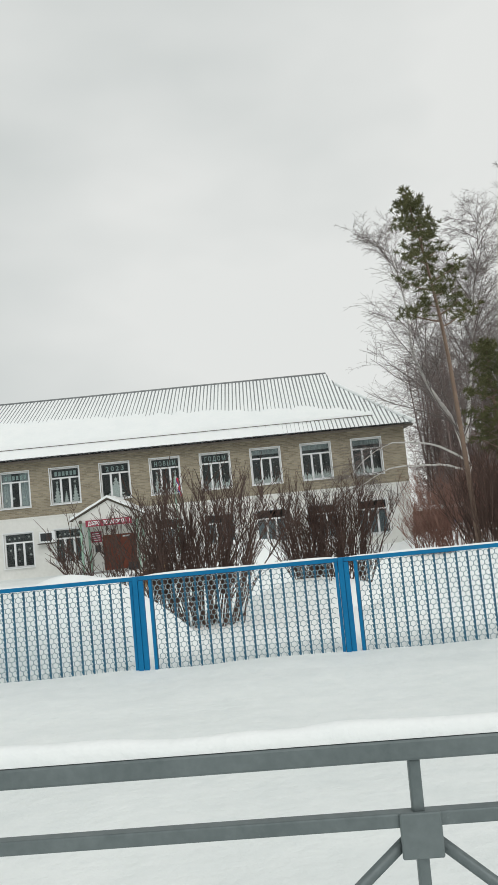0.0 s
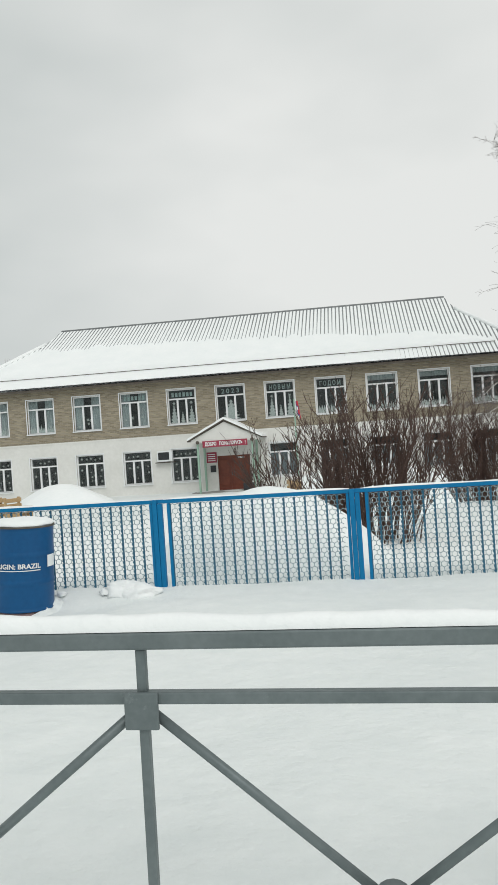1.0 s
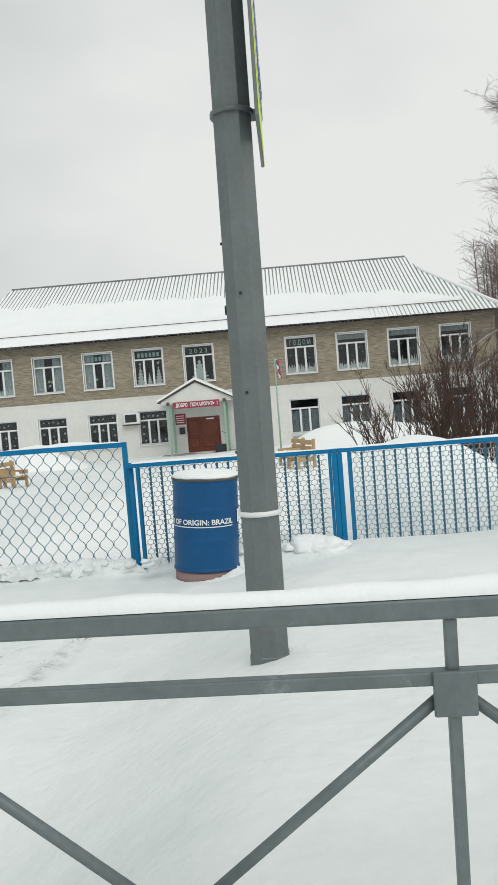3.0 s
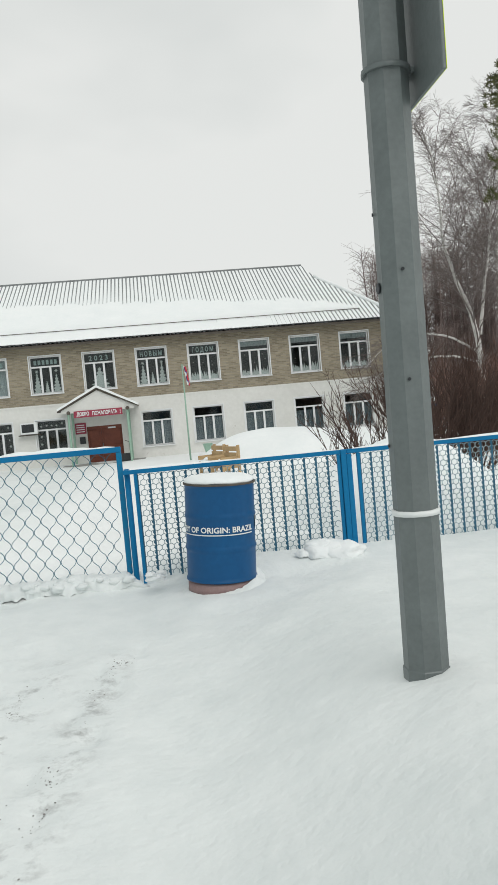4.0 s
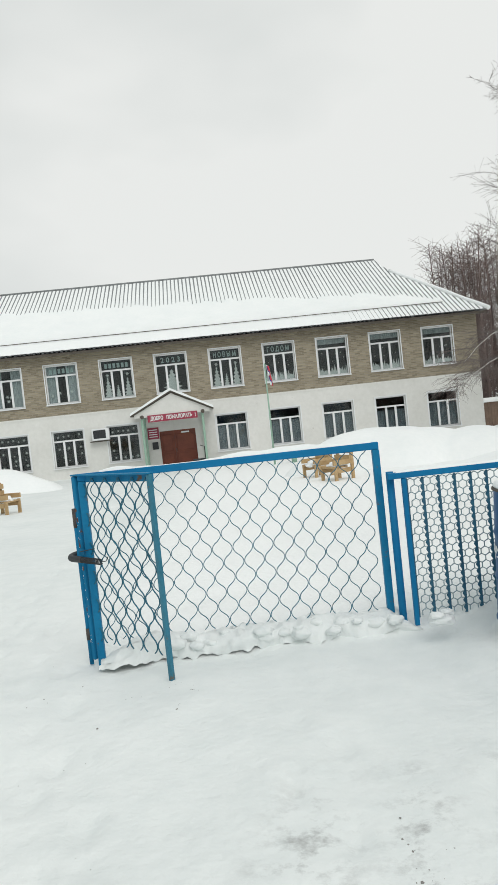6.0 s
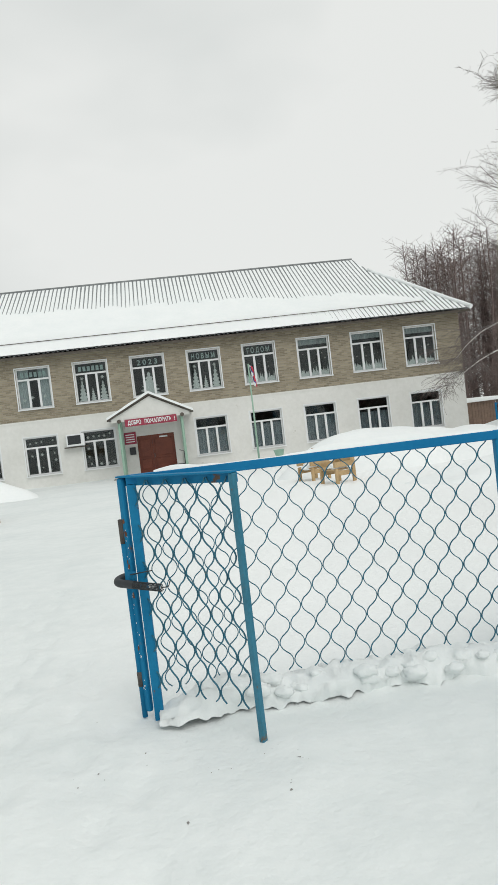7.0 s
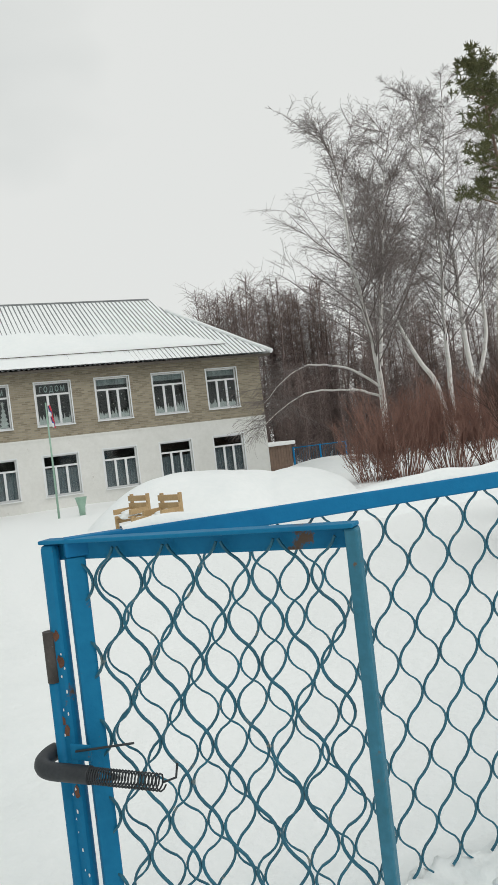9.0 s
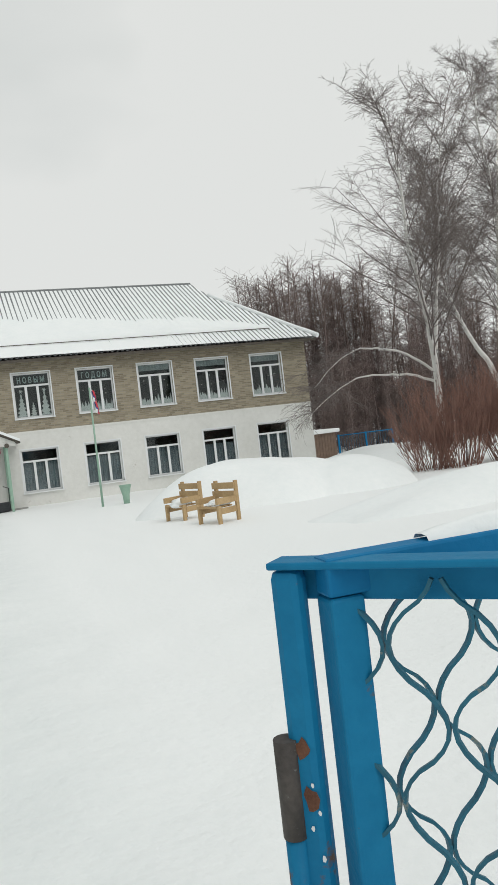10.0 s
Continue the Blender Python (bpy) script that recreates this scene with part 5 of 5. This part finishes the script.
# ---- yard things ----
def flagpole():
    x, y = -4.3, 32.65
    t = thing("flagpole", Matrix.Translation((x, y, gz(x, y) - 0.1)), "thin pale blue flagpole with hanging tricolour flag", "flagpole")
    bm = bmesh.new()
    tube(bm, [(0, 0, 0), (0, 0, 4.1)], [0.04, 0.025], 10)
    part("pole", bm, M_GREENW, t)
    for k, (mat, w0) in enumerate(((M_WHITE, 0.0), (M_FLAGB, 0.02), (M_FLAGR, 0.05))):
        bm = bmesh.new()
        prev = None
        for i in range(13):
            z = 4.05 - 0.8 * i / 12
            d = 0.05 * math.sin(i * 1.1 + k)
            ring = [bm.verts.new((0.04 + w0 + 0.1 * i / 12, d, z - 0.5 * w0)), bm.verts.new((0.04 + w0 + 0.075 + 0.1 * i / 12, d + 0.04, z - 0.5 * w0 - 0.04))]
            if prev:
                bm.faces.new((prev[0], ring[0], ring[1], prev[1])).smooth = True
            prev = ring
        part("flag_stripe", bm, mat, t)


def armchair(m, i):
    """Plank garden armchair with snow on the seat; faces local -x."""
    t = thing("wooden_armchair", m, "yellow pine plank garden armchair with snowy seat", "armchair", "garden armchairs")

    def plank(nm, *b):
        bm = bmesh.new()
        bevelled(bm, *b, 0.008)
        part(nm, bm, M_WOODY, t)

    W = 0.62
    for y in (-W / 2, W / 2):
        s = -0.02 if y < 0 else 0.02
        plank("back_post", 0.26, 0.36, y - 0.03 + s, y + 0.03 + s, -0.15, 0.95)
        plank("front_leg", -0.36, -0.26, y - 0.03 + s, y + 0.03 + s, -0.15, 0.42)
        plank("armrest", -0.38, 0.25, y - 0.04 + s, y + 0.04 + s, 0.46, 0.60)
        plank("side_rail", -0.25, 0.25, y - 0.025 + s, y + 0.025 + s, 0.22, 0.36)
    for z in (0.56, 0.76):
        plank("back_slat", 0.20, 0.25, -W / 2 - 0.06, W / 2 + 0.06, z, z + 0.15)
    for k in range(4):
        plank("seat_slat", -0.36 + 0.14 * k, -0.24 + 0.14 * k, -W / 2 + 0.02, W / 2 - 0.02, 0.365, 0.405)
    bm = bmesh.new()
    snow_lumps(bm, -0.18, 0.06, 0.0, 0.45, 8, 0.19, 31 + i, 0.42)
    solid("snow_patch", bm, M_SNOW, "snow lying on the armchair seat", "snow", kind="stuff", m=m)
    return t


def bin_green():
    x, y = -3.55, 32.3
    bm = bmesh.new()
    lathe(bm, [(0.10, 0), (0.12, 0.3), (0.2, 0.62), (0.22, 0.64), (0.19, 0.64), (0.1, 0.35)], 18)
    solid("litter_bin", bm, M_GREENW, "pale green flared litter bin in snow", "litter bin", m=Matrix.Translation((x, y, gz(x, y) - 0.02)))


flagpole()
bin_green()
for i, (x, y, a) in enumerate(((-3.6, 21.4, 28), (-3.85, 23.2, 28), (-12.1, 22.3, 160), (-12.9, 22.7, 160))):
    armchair(pose(x, y, gz(x, y) + 0.0, 0, 0, a) @ Matrix.Scale(0.84, 4), i)


def far_fence():
    """Blue net gate and a low plank shed beyond the school corner."""
    t = thing("net_gate", Matrix.Translation((9.6, 43.0, -1.0)) @ Matrix.Diagonal((1.45, 1, 1, 1)), "dark blue framed net gate in snow", "gate")
    for x in (0, 1.1, 2.2):
        bm = bmesh.new()
        tube(bm, [(x, 0, -0.2), (x, 0, 1.35)], 0.04, 8)
        part("post", bm, M_BLUE, t)
    for z in (0.25, 1.3):
        bm = bmesh.new()
        tube(bm, [(0, 0, z), (2.2, 0, z)], 0.025, 6)
        part("rail", bm, M_BLUE, t)
    for k in range(20):
        bm = bmesh.new()
        tube(bm, [(0.1 * k + 0.1, 0, 0.25), (0.1 * k + 0.1, 0, 1.3)], 0.008, 4)
        part("wire", bm, M_DARKBLUE, t)
    s = thing("plank_shed", pose(9.4, 45.4, -1.0, 0, 0, 8) @ Matrix.Diagonal((0.62, 0.62, 0.85, 1)), "low weathered plank shed with snow on its roof", "shed")
    for k in range(14):
        bm = bmesh.new()
        box(bm, -2.1 + 0.3 * k, -1.82 + 0.3 * k, 0, 0.04, -0.2, 1.7)
        part("plank", bm, M_PINEBARK, s)
    bm = bmesh.new()
    box(bm, -2.1, 2.1, 0.05, 3.0, -0.2, 1.69)
    part("body", bm, M_PINEBARK, s)
    bm = bmesh.new()
    bevelled(bm, -2.4, 2.4, -0.3, 3.3, 1.7, 1.95, 0.06)
    part("roof", bm, M_SNOW, s, "snowy roof")


far_fence()


# ---- trees and shrubs ----
class Wood:
    """Collects tapered limbs and writes them as one mesh."""

    def __init__(self):
        self.v, self.f = [], []

    def limb(self, pts, r0, r1, n):
        base = len(self.v)
        m = len(pts)
        for i, p in enumerate(pts):
            d = (pts[min(i + 1, m - 1)] - pts[max(i - 1, 0)]).normalized()
            u = d.cross(Vector((0.3, 1, 0.1))).normalized()
            w = d.cross(u)
            r = r0 + (r1 - r0) * i / (m - 1)
            for k in range(n):
                a = 2 * math.pi * k / n
                self.v.append(p + r * (math.cos(a) * u + math.sin(a) * w))
        for i in range(m - 1):
            for k in range(n):
                a, b = base + i * n + k, base + i * n + (k + 1) % n
                self.f.append((a, b, b + n, a + n))

    def mesh(self, name, mat):
        me = bpy.data.meshes.new(name)
        me.from_pydata([tuple(v) for v in self.v], [], self.f)
        me.polygons.foreach_set("use_smooth", np.ones(len(self.f), bool))
        me.materials.append(mat)
        return me


def wander(p, d, length, steps, r, bend, lift):
    pts = [p.copy()]
    d = d.normalized()
    for _ in range(steps):
        d = (d + bend * Vector((r.uniform(-1, 1), r.uniform(-1, 1), r.uniform(-1, 1))) + Vector((0, 0, lift))).normalized()
        pts.append(pts[-1] + d * length / steps)
    return pts


def sprout(fine, pts, r, level, length, rad, droop, dens, first=0.25):
    """Side branches along pts, and theirs in turn; the last ones hang."""
    n = max(3, int({1: 30, 2: 13, 3: 9}[level] * dens))
    for k in range(n):
        s = first + (1 - first) * (k + r.random()) / n if level == 1 else r.uniform(0.1, 1.0)
        q = s * (len(pts) - 1)
        i = min(int(q), len(pts) - 2)
        p = pts[i].lerp(pts[i + 1], q - i)
        along = (pts[i + 1] - pts[i]).normalized()
        a = r.uniform(0, 2 * math.pi)
        side = Vector((math.cos(a), math.sin(a), r.uniform(0.0, 0.4)))
        d = (along * r.uniform(0.6, 1.15) + side * r.uniform(0.75, 1.25)).normalized()
        L = length * r.uniform(0.6, 1.1) * ((1.2 - 0.85 * s) if level == 1 else (1.15 - 0.5 * s))
        rr = rad * r.uniform(0.7, 1.0) * (1.1 - 0.6 * s)
        lift = {1: 0.03, 2: -0.01, 3: -droop}[level]
        sub = wander(p, d, L, (6, 5, 4)[level - 1], r, (0.15, 0.22, 0.26)[level - 1], lift)
        fine.limb(sub, rr, max(rr * 0.35, 0.0042), 5 if level == 1 else 3)
        if level < 3:
            sprout(fine, sub, r, level + 1, L * (0.48 if level == 1 else 0.66), max(rr * 0.45, 0.0068), droop, dens)


def birch(x, y, seed, trunks, label, length=3.9, dens=1.0, low_limbs=()):
    """Trunks as (radius, first branch, (x, z) or (x, y, z) knots up the stem); bare twigs on all of them."""
    r = random.Random(seed)
    z = gz(x, y) - 0.2
    t = thing("birch_tree", Matrix.Translation((x, y, z)), label, "tree", "birch trees")
    crown = Wood()
    for rad, first, knots in trunks:
        ks = [Vector((k[0] - x, (k[1] - y) if len(k) == 3 else 0.35 * noise.noise((k[0], k[-1], seed)), max(k[-1] - z, 0))) for k in knots]
        pts = spline(ks, 4)
        pts = [p + 0.06 * Vector((noise.noise(p * 1.1), noise.noise(p * 1.3), 0)) for p in pts]
        w = Wood()
        w.limb(pts, rad, 0.016, 9)
        part("trunk", w.mesh("trunk", M_BIRCH), None, t, "white birch trunk with dark marks")
        sprout(crown, pts, r, 1, length, 0.034, 0.11, dens, first)
    for knots in low_limbs:
        w = Wood()
        vs = [p + 0.05 * Vector((noise.noise(p * 2), noise.noise(p * 2.3), noise.noise(p * 2.7))) for p in spline([(kx - x, 0.1, kz - z) for kx, kz in knots], 5)]
        w.limb(vs, 0.05, 0.005, 6)
        part("low_limb", w.mesh("low_limb", M_BIRCH), None, t, "bare pale low limb")
        sprout(crown, vs[len(vs) // 2:], r, 2, 1.6, 0.012, 0.2, 1.7)
    tagged(part("crown", crown.mesh("crown", M_TWIG), None, t, "bare grey-brown twigs"), kind="stuff")


birch(7.6, 30.4, 21, (
    (0.15, 0.32, ((7.6, 30.4, -0.9), (7.62, 30.4, 1.6), (7.5, 30.2, 2.7), (7.14, 29.8, 3.9), (6.1, 28.5, 5.25), (5.5, 27.9, 6.45), (5.3, 27.8, 8.7), (4.95, 27.6, 10.4))),
    (0.07, 0.25, ((7.55, 3.3), (8.0, 5.4), (8.37, 7.3), (8.65, 9.4), (9.3, 12.2)))),
    "tall bare birch with pale forked trunk and low limbs", 5.2, 1.05,
    low_limbs=(((7.55, 2.6), (6.6, 3.25), (5.4, 3.55), (4.4, 3.5), (3.5, 2.95), (2.9, 2.4)), ((7.6, 2.2), (6.7, 2.5), (5.4, 2.62), (4.3, 2.5), (3.2, 1.9), (2.6, 1.4))))
birch(11.4, 32.0, 22, ((0.12, 0.45, ((11.75, -0.9), (11.28, 2.3), (10.64, 3.4), (10.07, 4.3), (9.63, 5.5), (9.2, 7.2), (8.85, 10.4))),),
      "bare birch with one pale trunk leaning over", 4.0)
birch(12.35, 32.5, 23, ((0.13, 0.34, ((12.4, -0.9), (12.33, 1.9), (12.34, 3.8), (12.4, 5.6), (12.55, 8.6), (12.25, 12.3), (12.1, 14.4))),),
      "tall straight bare birch among reddish shrubs", 5.2, 1.0)
birch(13.9, 33.0, 24, (
    (0.14, 0.32, ((13.95, -0.9), (13.82, 2.3), (13.62, 4.6), (13.6, 7.5), (13.35, 9.5), (13.6, 12.5), (13.9, 15.2))),
    (0.10, 0.25, ((13.9, 1.9), (14.72, 4.6), (14.8, 7.8), (15.6, 11.0), (16.4, 14.8)))),
    "tall bare birch with two pale trunks", 5.2, 0.95)
birch(17.5, 34.5, 25, ((0.14, 0.25, ((17.5, -0.9), (17.4, 4.0), (17.7, 9.0), (17.6, 16.5))),), "tall bare birch behind the pine", 5.0, 0.8)


def pine(x, y, seed, knots, start, reach, label):
    """A thin trunk through (x, z) knots; limbs that end in clumps of needle tufts."""
    r = random.Random(seed)
    z0 = gz(x, y) - 0.2
    t = thing("pine_tree", Matrix.Translation((x, y, z0)), label, "tree", "pine trees")
    w = Wood()
    pts = spline([(kx - x, 0, kz - z0) for kx, kz in knots], 5)
    w.limb(pts, 0.072, 0.018, 9)
    part("trunk", w.mesh("trunk", M_PINEBARK), None, t, "orange-brown pine trunk")
    lw = Wood()
    vs, fs = [], []

    def tuft(c, size):
        for _ in range(16):
            d = Vector((r.gauss(0, 1), r.gauss(0, 1), r.gauss(0.45, 0.8))).normalized()
            s = d.cross(Vector((r.random(), r.random(), r.random()))).normalized() * 0.011
            e = c + d * size * r.uniform(0.7, 1.2)
            b = len(vs)
            vs.extend([c - s, c + s, e + s * 0.4, e - s * 0.4])
            fs.append((b, b + 1, b + 2, b + 3))

    top = pts[-1].z
    z, a = start - z0, r.uniform(0, 6.3)
    while z < top - 0.1:
        i = next(k for k in range(len(pts) - 1) if pts[k + 1].z >= z)
        p = pts[i].lerp(pts[i + 1], (z - pts[i].z) / (pts[i + 1].z - pts[i].z))
        a += 2.4 + r.uniform(-0.5, 0.5)
        L = reach * (0.14 + 0.86 * (top - z) / (top - start + z0)) * r.uniform(0.55, 1.15)
        lp = wander(p, Vector((math.cos(a), math.sin(a), 0.12)), L, 5, r, 0.14, 0.09)
        lw.limb(lp, 0.026, 0.008, 5)
        for c0, spread, n in ((lp[-1], 0.17, 17), (lp[3], 0.13, 9)):
            for _ in range(n):
                tuft(c0 + Vector((r.gauss(0, spread), r.gauss(0, spread), r.gauss(0.03, spread * 0.6))), r.uniform(0.09, 0.15))
        z += r.uniform(0.11, 0.25)
    for _ in range(16):
        tuft(pts[-1] + Vector((r.gauss(0, 0.08), r.gauss(0, 0.08), r.uniform(-0.35, 0.1))), 0.13)
    part("limb_mass", lw.mesh("limb_mass", M_PINEBARK), None, t)
    me = bpy.data.meshes.new("needles")
    me.from_pydata([tuple(v) for v in vs], [], fs)
    me.materials.append(M_NEEDLE)
    tagged(part("needles", me, None, t, "dark olive-green needle tufts"), kind="stuff")


pine(4.85, 19.4, 5, ((4.9, -0.6), (4.76, 3.0), (4.62, 5.4), (4.35, 7.6), (4.05, 9.25)), 5.7, 1.0, "tall thin pine with dark green crown")
pine(5.95, 20.2, 6, ((6.0, -0.6), (6.0, 2.0), (5.9, 3.6), (5.85, 5.3)), 2.3, 0.85, "young dark green pine among shrubs")


def shrub(x, y, seed, rad, h, stems, mat, label, spread=0.5, dens=1.0):
    """Many stems fanning up from one foot, forking twice into twigs."""
    r = random.Random(seed)
    z = gz(x, y) - 0.15
    t = thing("shrub", Matrix.Translation((x, y, z)), label, "shrub", "bare shrubs")
    big, fine = Wood(), Wood()
    for _ in range(stems):
        a, q = r.uniform(0, 6.3), rad * math.sqrt(r.random()) * 0.45
        p = Vector((q * math.cos(a), q * math.sin(a), 0))
        out = spread * r.uniform(0.1, 1.5)
        d = Vector((math.cos(a) * out, math.sin(a) * out, 1))
        pts = wander(p, d, h * r.uniform(0.7, 1.05), 8, r, 0.15, 0.05)
        big.limb(pts, r.uniform(0.009, 0.016), 0.004, 5)
        for k in range(int(9 * dens)):
            s = r.uniform(0.25, 0.98) * 8
            i = min(int(s), 7)
            c = pts[i].lerp(pts[i + 1], s - i)
            dd = (pts[i + 1] - pts[i]).normalized() + 0.75 * Vector((r.uniform(-1, 1), r.uniform(-1, 1), r.uniform(-0.1, 0.8)))
            sub = wander(c, dd, h * r.uniform(0.14, 0.30), 4, r, 0.2, 0.06)
            fine.limb(sub, 0.0065, 0.003, 3)
            for _k in range(int(3 * dens)):
                j = r.randint(1, 3)
                e = (sub[j + 1] - sub[j]).normalized() + 0.8 * Vector((r.uniform(-1, 1), r.uniform(-1, 1), r.uniform(-0.1, 0.9)))
                fine.limb(wander(sub[j], e, h * r.uniform(0.06, 0.13), 2, r, 0.1, 0.03), 0.0045, 0.002, 3)
    tagged(part("stem_mass", big.mesh("stem_mass", mat), None, t), kind="stuff")
    tagged(part("twig_mass", fine.mesh("twig_mass", mat), None, t), kind="stuff")


SHRUBS = (
    (-2.0, 10.3, 41, 0.8, 1.75, 34, M_BUSH, "bare dark brown shrub behind the blue fence", 0.62, 1.2),
    (-1.2, 11.0, 48, 1.25, 2.15, 74, M_BUSH, "bare brown shrub with many upright stems", 0.36, 1.0),
    (0.8, 13.5, 42, 1.2, 2.1, 84, M_BUSH, "dense bare brown shrub in the school yard", 0.32, 1.15),
    (5.2, 19.7, 43, 0.8, 2.9, 60, M_BUSH, "bare brown shrub under the pine", 0.36, 1.1),
    (6.4, 20.6, 44, 0.9, 3.1, 60, M_BUSH, "tall bare brown shrub beside the young pine", 0.36, 1.1),
    (5.3, 27.6, 45, 1.3, 2.1, 62, M_REDBUSH, "low reddish bare willow shrub beyond a snow heap", 0.55, 1.2),
    (6.1, 27.2, 47, 1.3, 2.9, 80, M_REDBUSH, "reddish bare willow shrub under the birches", 0.5, 1.2),
    (7.7, 26.8, 52, 1.3, 3.0, 80, M_REDBUSH, "reddish bare willow shrub before a birch", 0.5, 1.2),
    (9.2, 26.2, 51, 1.3, 3.1, 80, M_REDBUSH, "tall reddish bare willow shrub near the pine", 0.5, 1.2),
    (10.9, 26.6, 53, 1.3, 3.0, 70, M_REDBUSH, "reddish bare willow shrub at the wood's edge", 0.5, 1.1),
)
for s in SHRUBS:
    shrub(*s)


def far_wood(name, x0, x1, y0, y1, n, hmin, hmax, seed, label, twigs):
    r = random.Random(seed)
    w, f = Wood(), Wood()
    for _ in range(n):
        x, y = r.uniform(x0, x1), r.uniform(y0, y1)
        h = r.uniform(hmin, hmax)
        base = Vector((x, y, gz(x, y) - 0.3))
        pts = wander(base, Vector((r.uniform(-0.08, 0.08), 0, 1)), h, 5, r, 0.05, 0.05)
        w.limb(pts, h * 0.008, 0.02, 4)
        for k in range(twigs):
            q = r.uniform(0.1, 0.97)
            i = min(int(q * 5), 4)
            c = pts[i].lerp(pts[i + 1], q * 5 - i)
            a = r.uniform(0, 6.3)
            d = Vector((math.cos(a), math.sin(a), r.uniform(0.2, 1.2)))
            sub = wander(c, d, h * r.uniform(0.07, 0.17) * (1.15 - 0.5 * q), 3, r, 0.25, -0.02)
            f.limb(sub, 0.018, 0.007, 3)
            for _k in range(3):
                e = Vector((r.uniform(-1, 1), r.uniform(-1, 1), r.uniform(-0.4, 0.8)))
                f.limb(wander(sub[r.randint(1, 3)], e, h * r.uniform(0.03, 0.075), 1, r, 0.1, 0), 0.011, 0.006, 3)
    a = new(name, w.mesh(name, M_BIRCH if seed % 2 else M_FAR))
    tagged(a, label, "wood", kind="stuff")
    b = new(name, f.mesh(name, M_FAR))
    tagged(b, label, "wood", kind="stuff")


far_wood("distant_wood", 12.0, 19.5, 54, 63, 62, 11.6, 13.8, 62, "dense brown bare wood behind the school", 110)
far_wood("distant_wood", 18.0, 46, 50, 62, 130, 9.0, 11.2, 64, "brown bare birch wood behind reddish shrubs", 80)
far_wood("distant_wood", 14, 70, 68, 92, 90, 9.0, 12.5, 61, "brown bare birch wood in the distance", 70)
far_wood("distant_wood", -64, -34, 74, 92, 60, 11, 13.5, 66, "brown bare wood beyond the school yard", 50)
far_wood("undergrowth", 11.5, 44, 46, 55, 340, 2.8, 7.0, 68, "dark brown bare undergrowth at the wood's edge", 60)
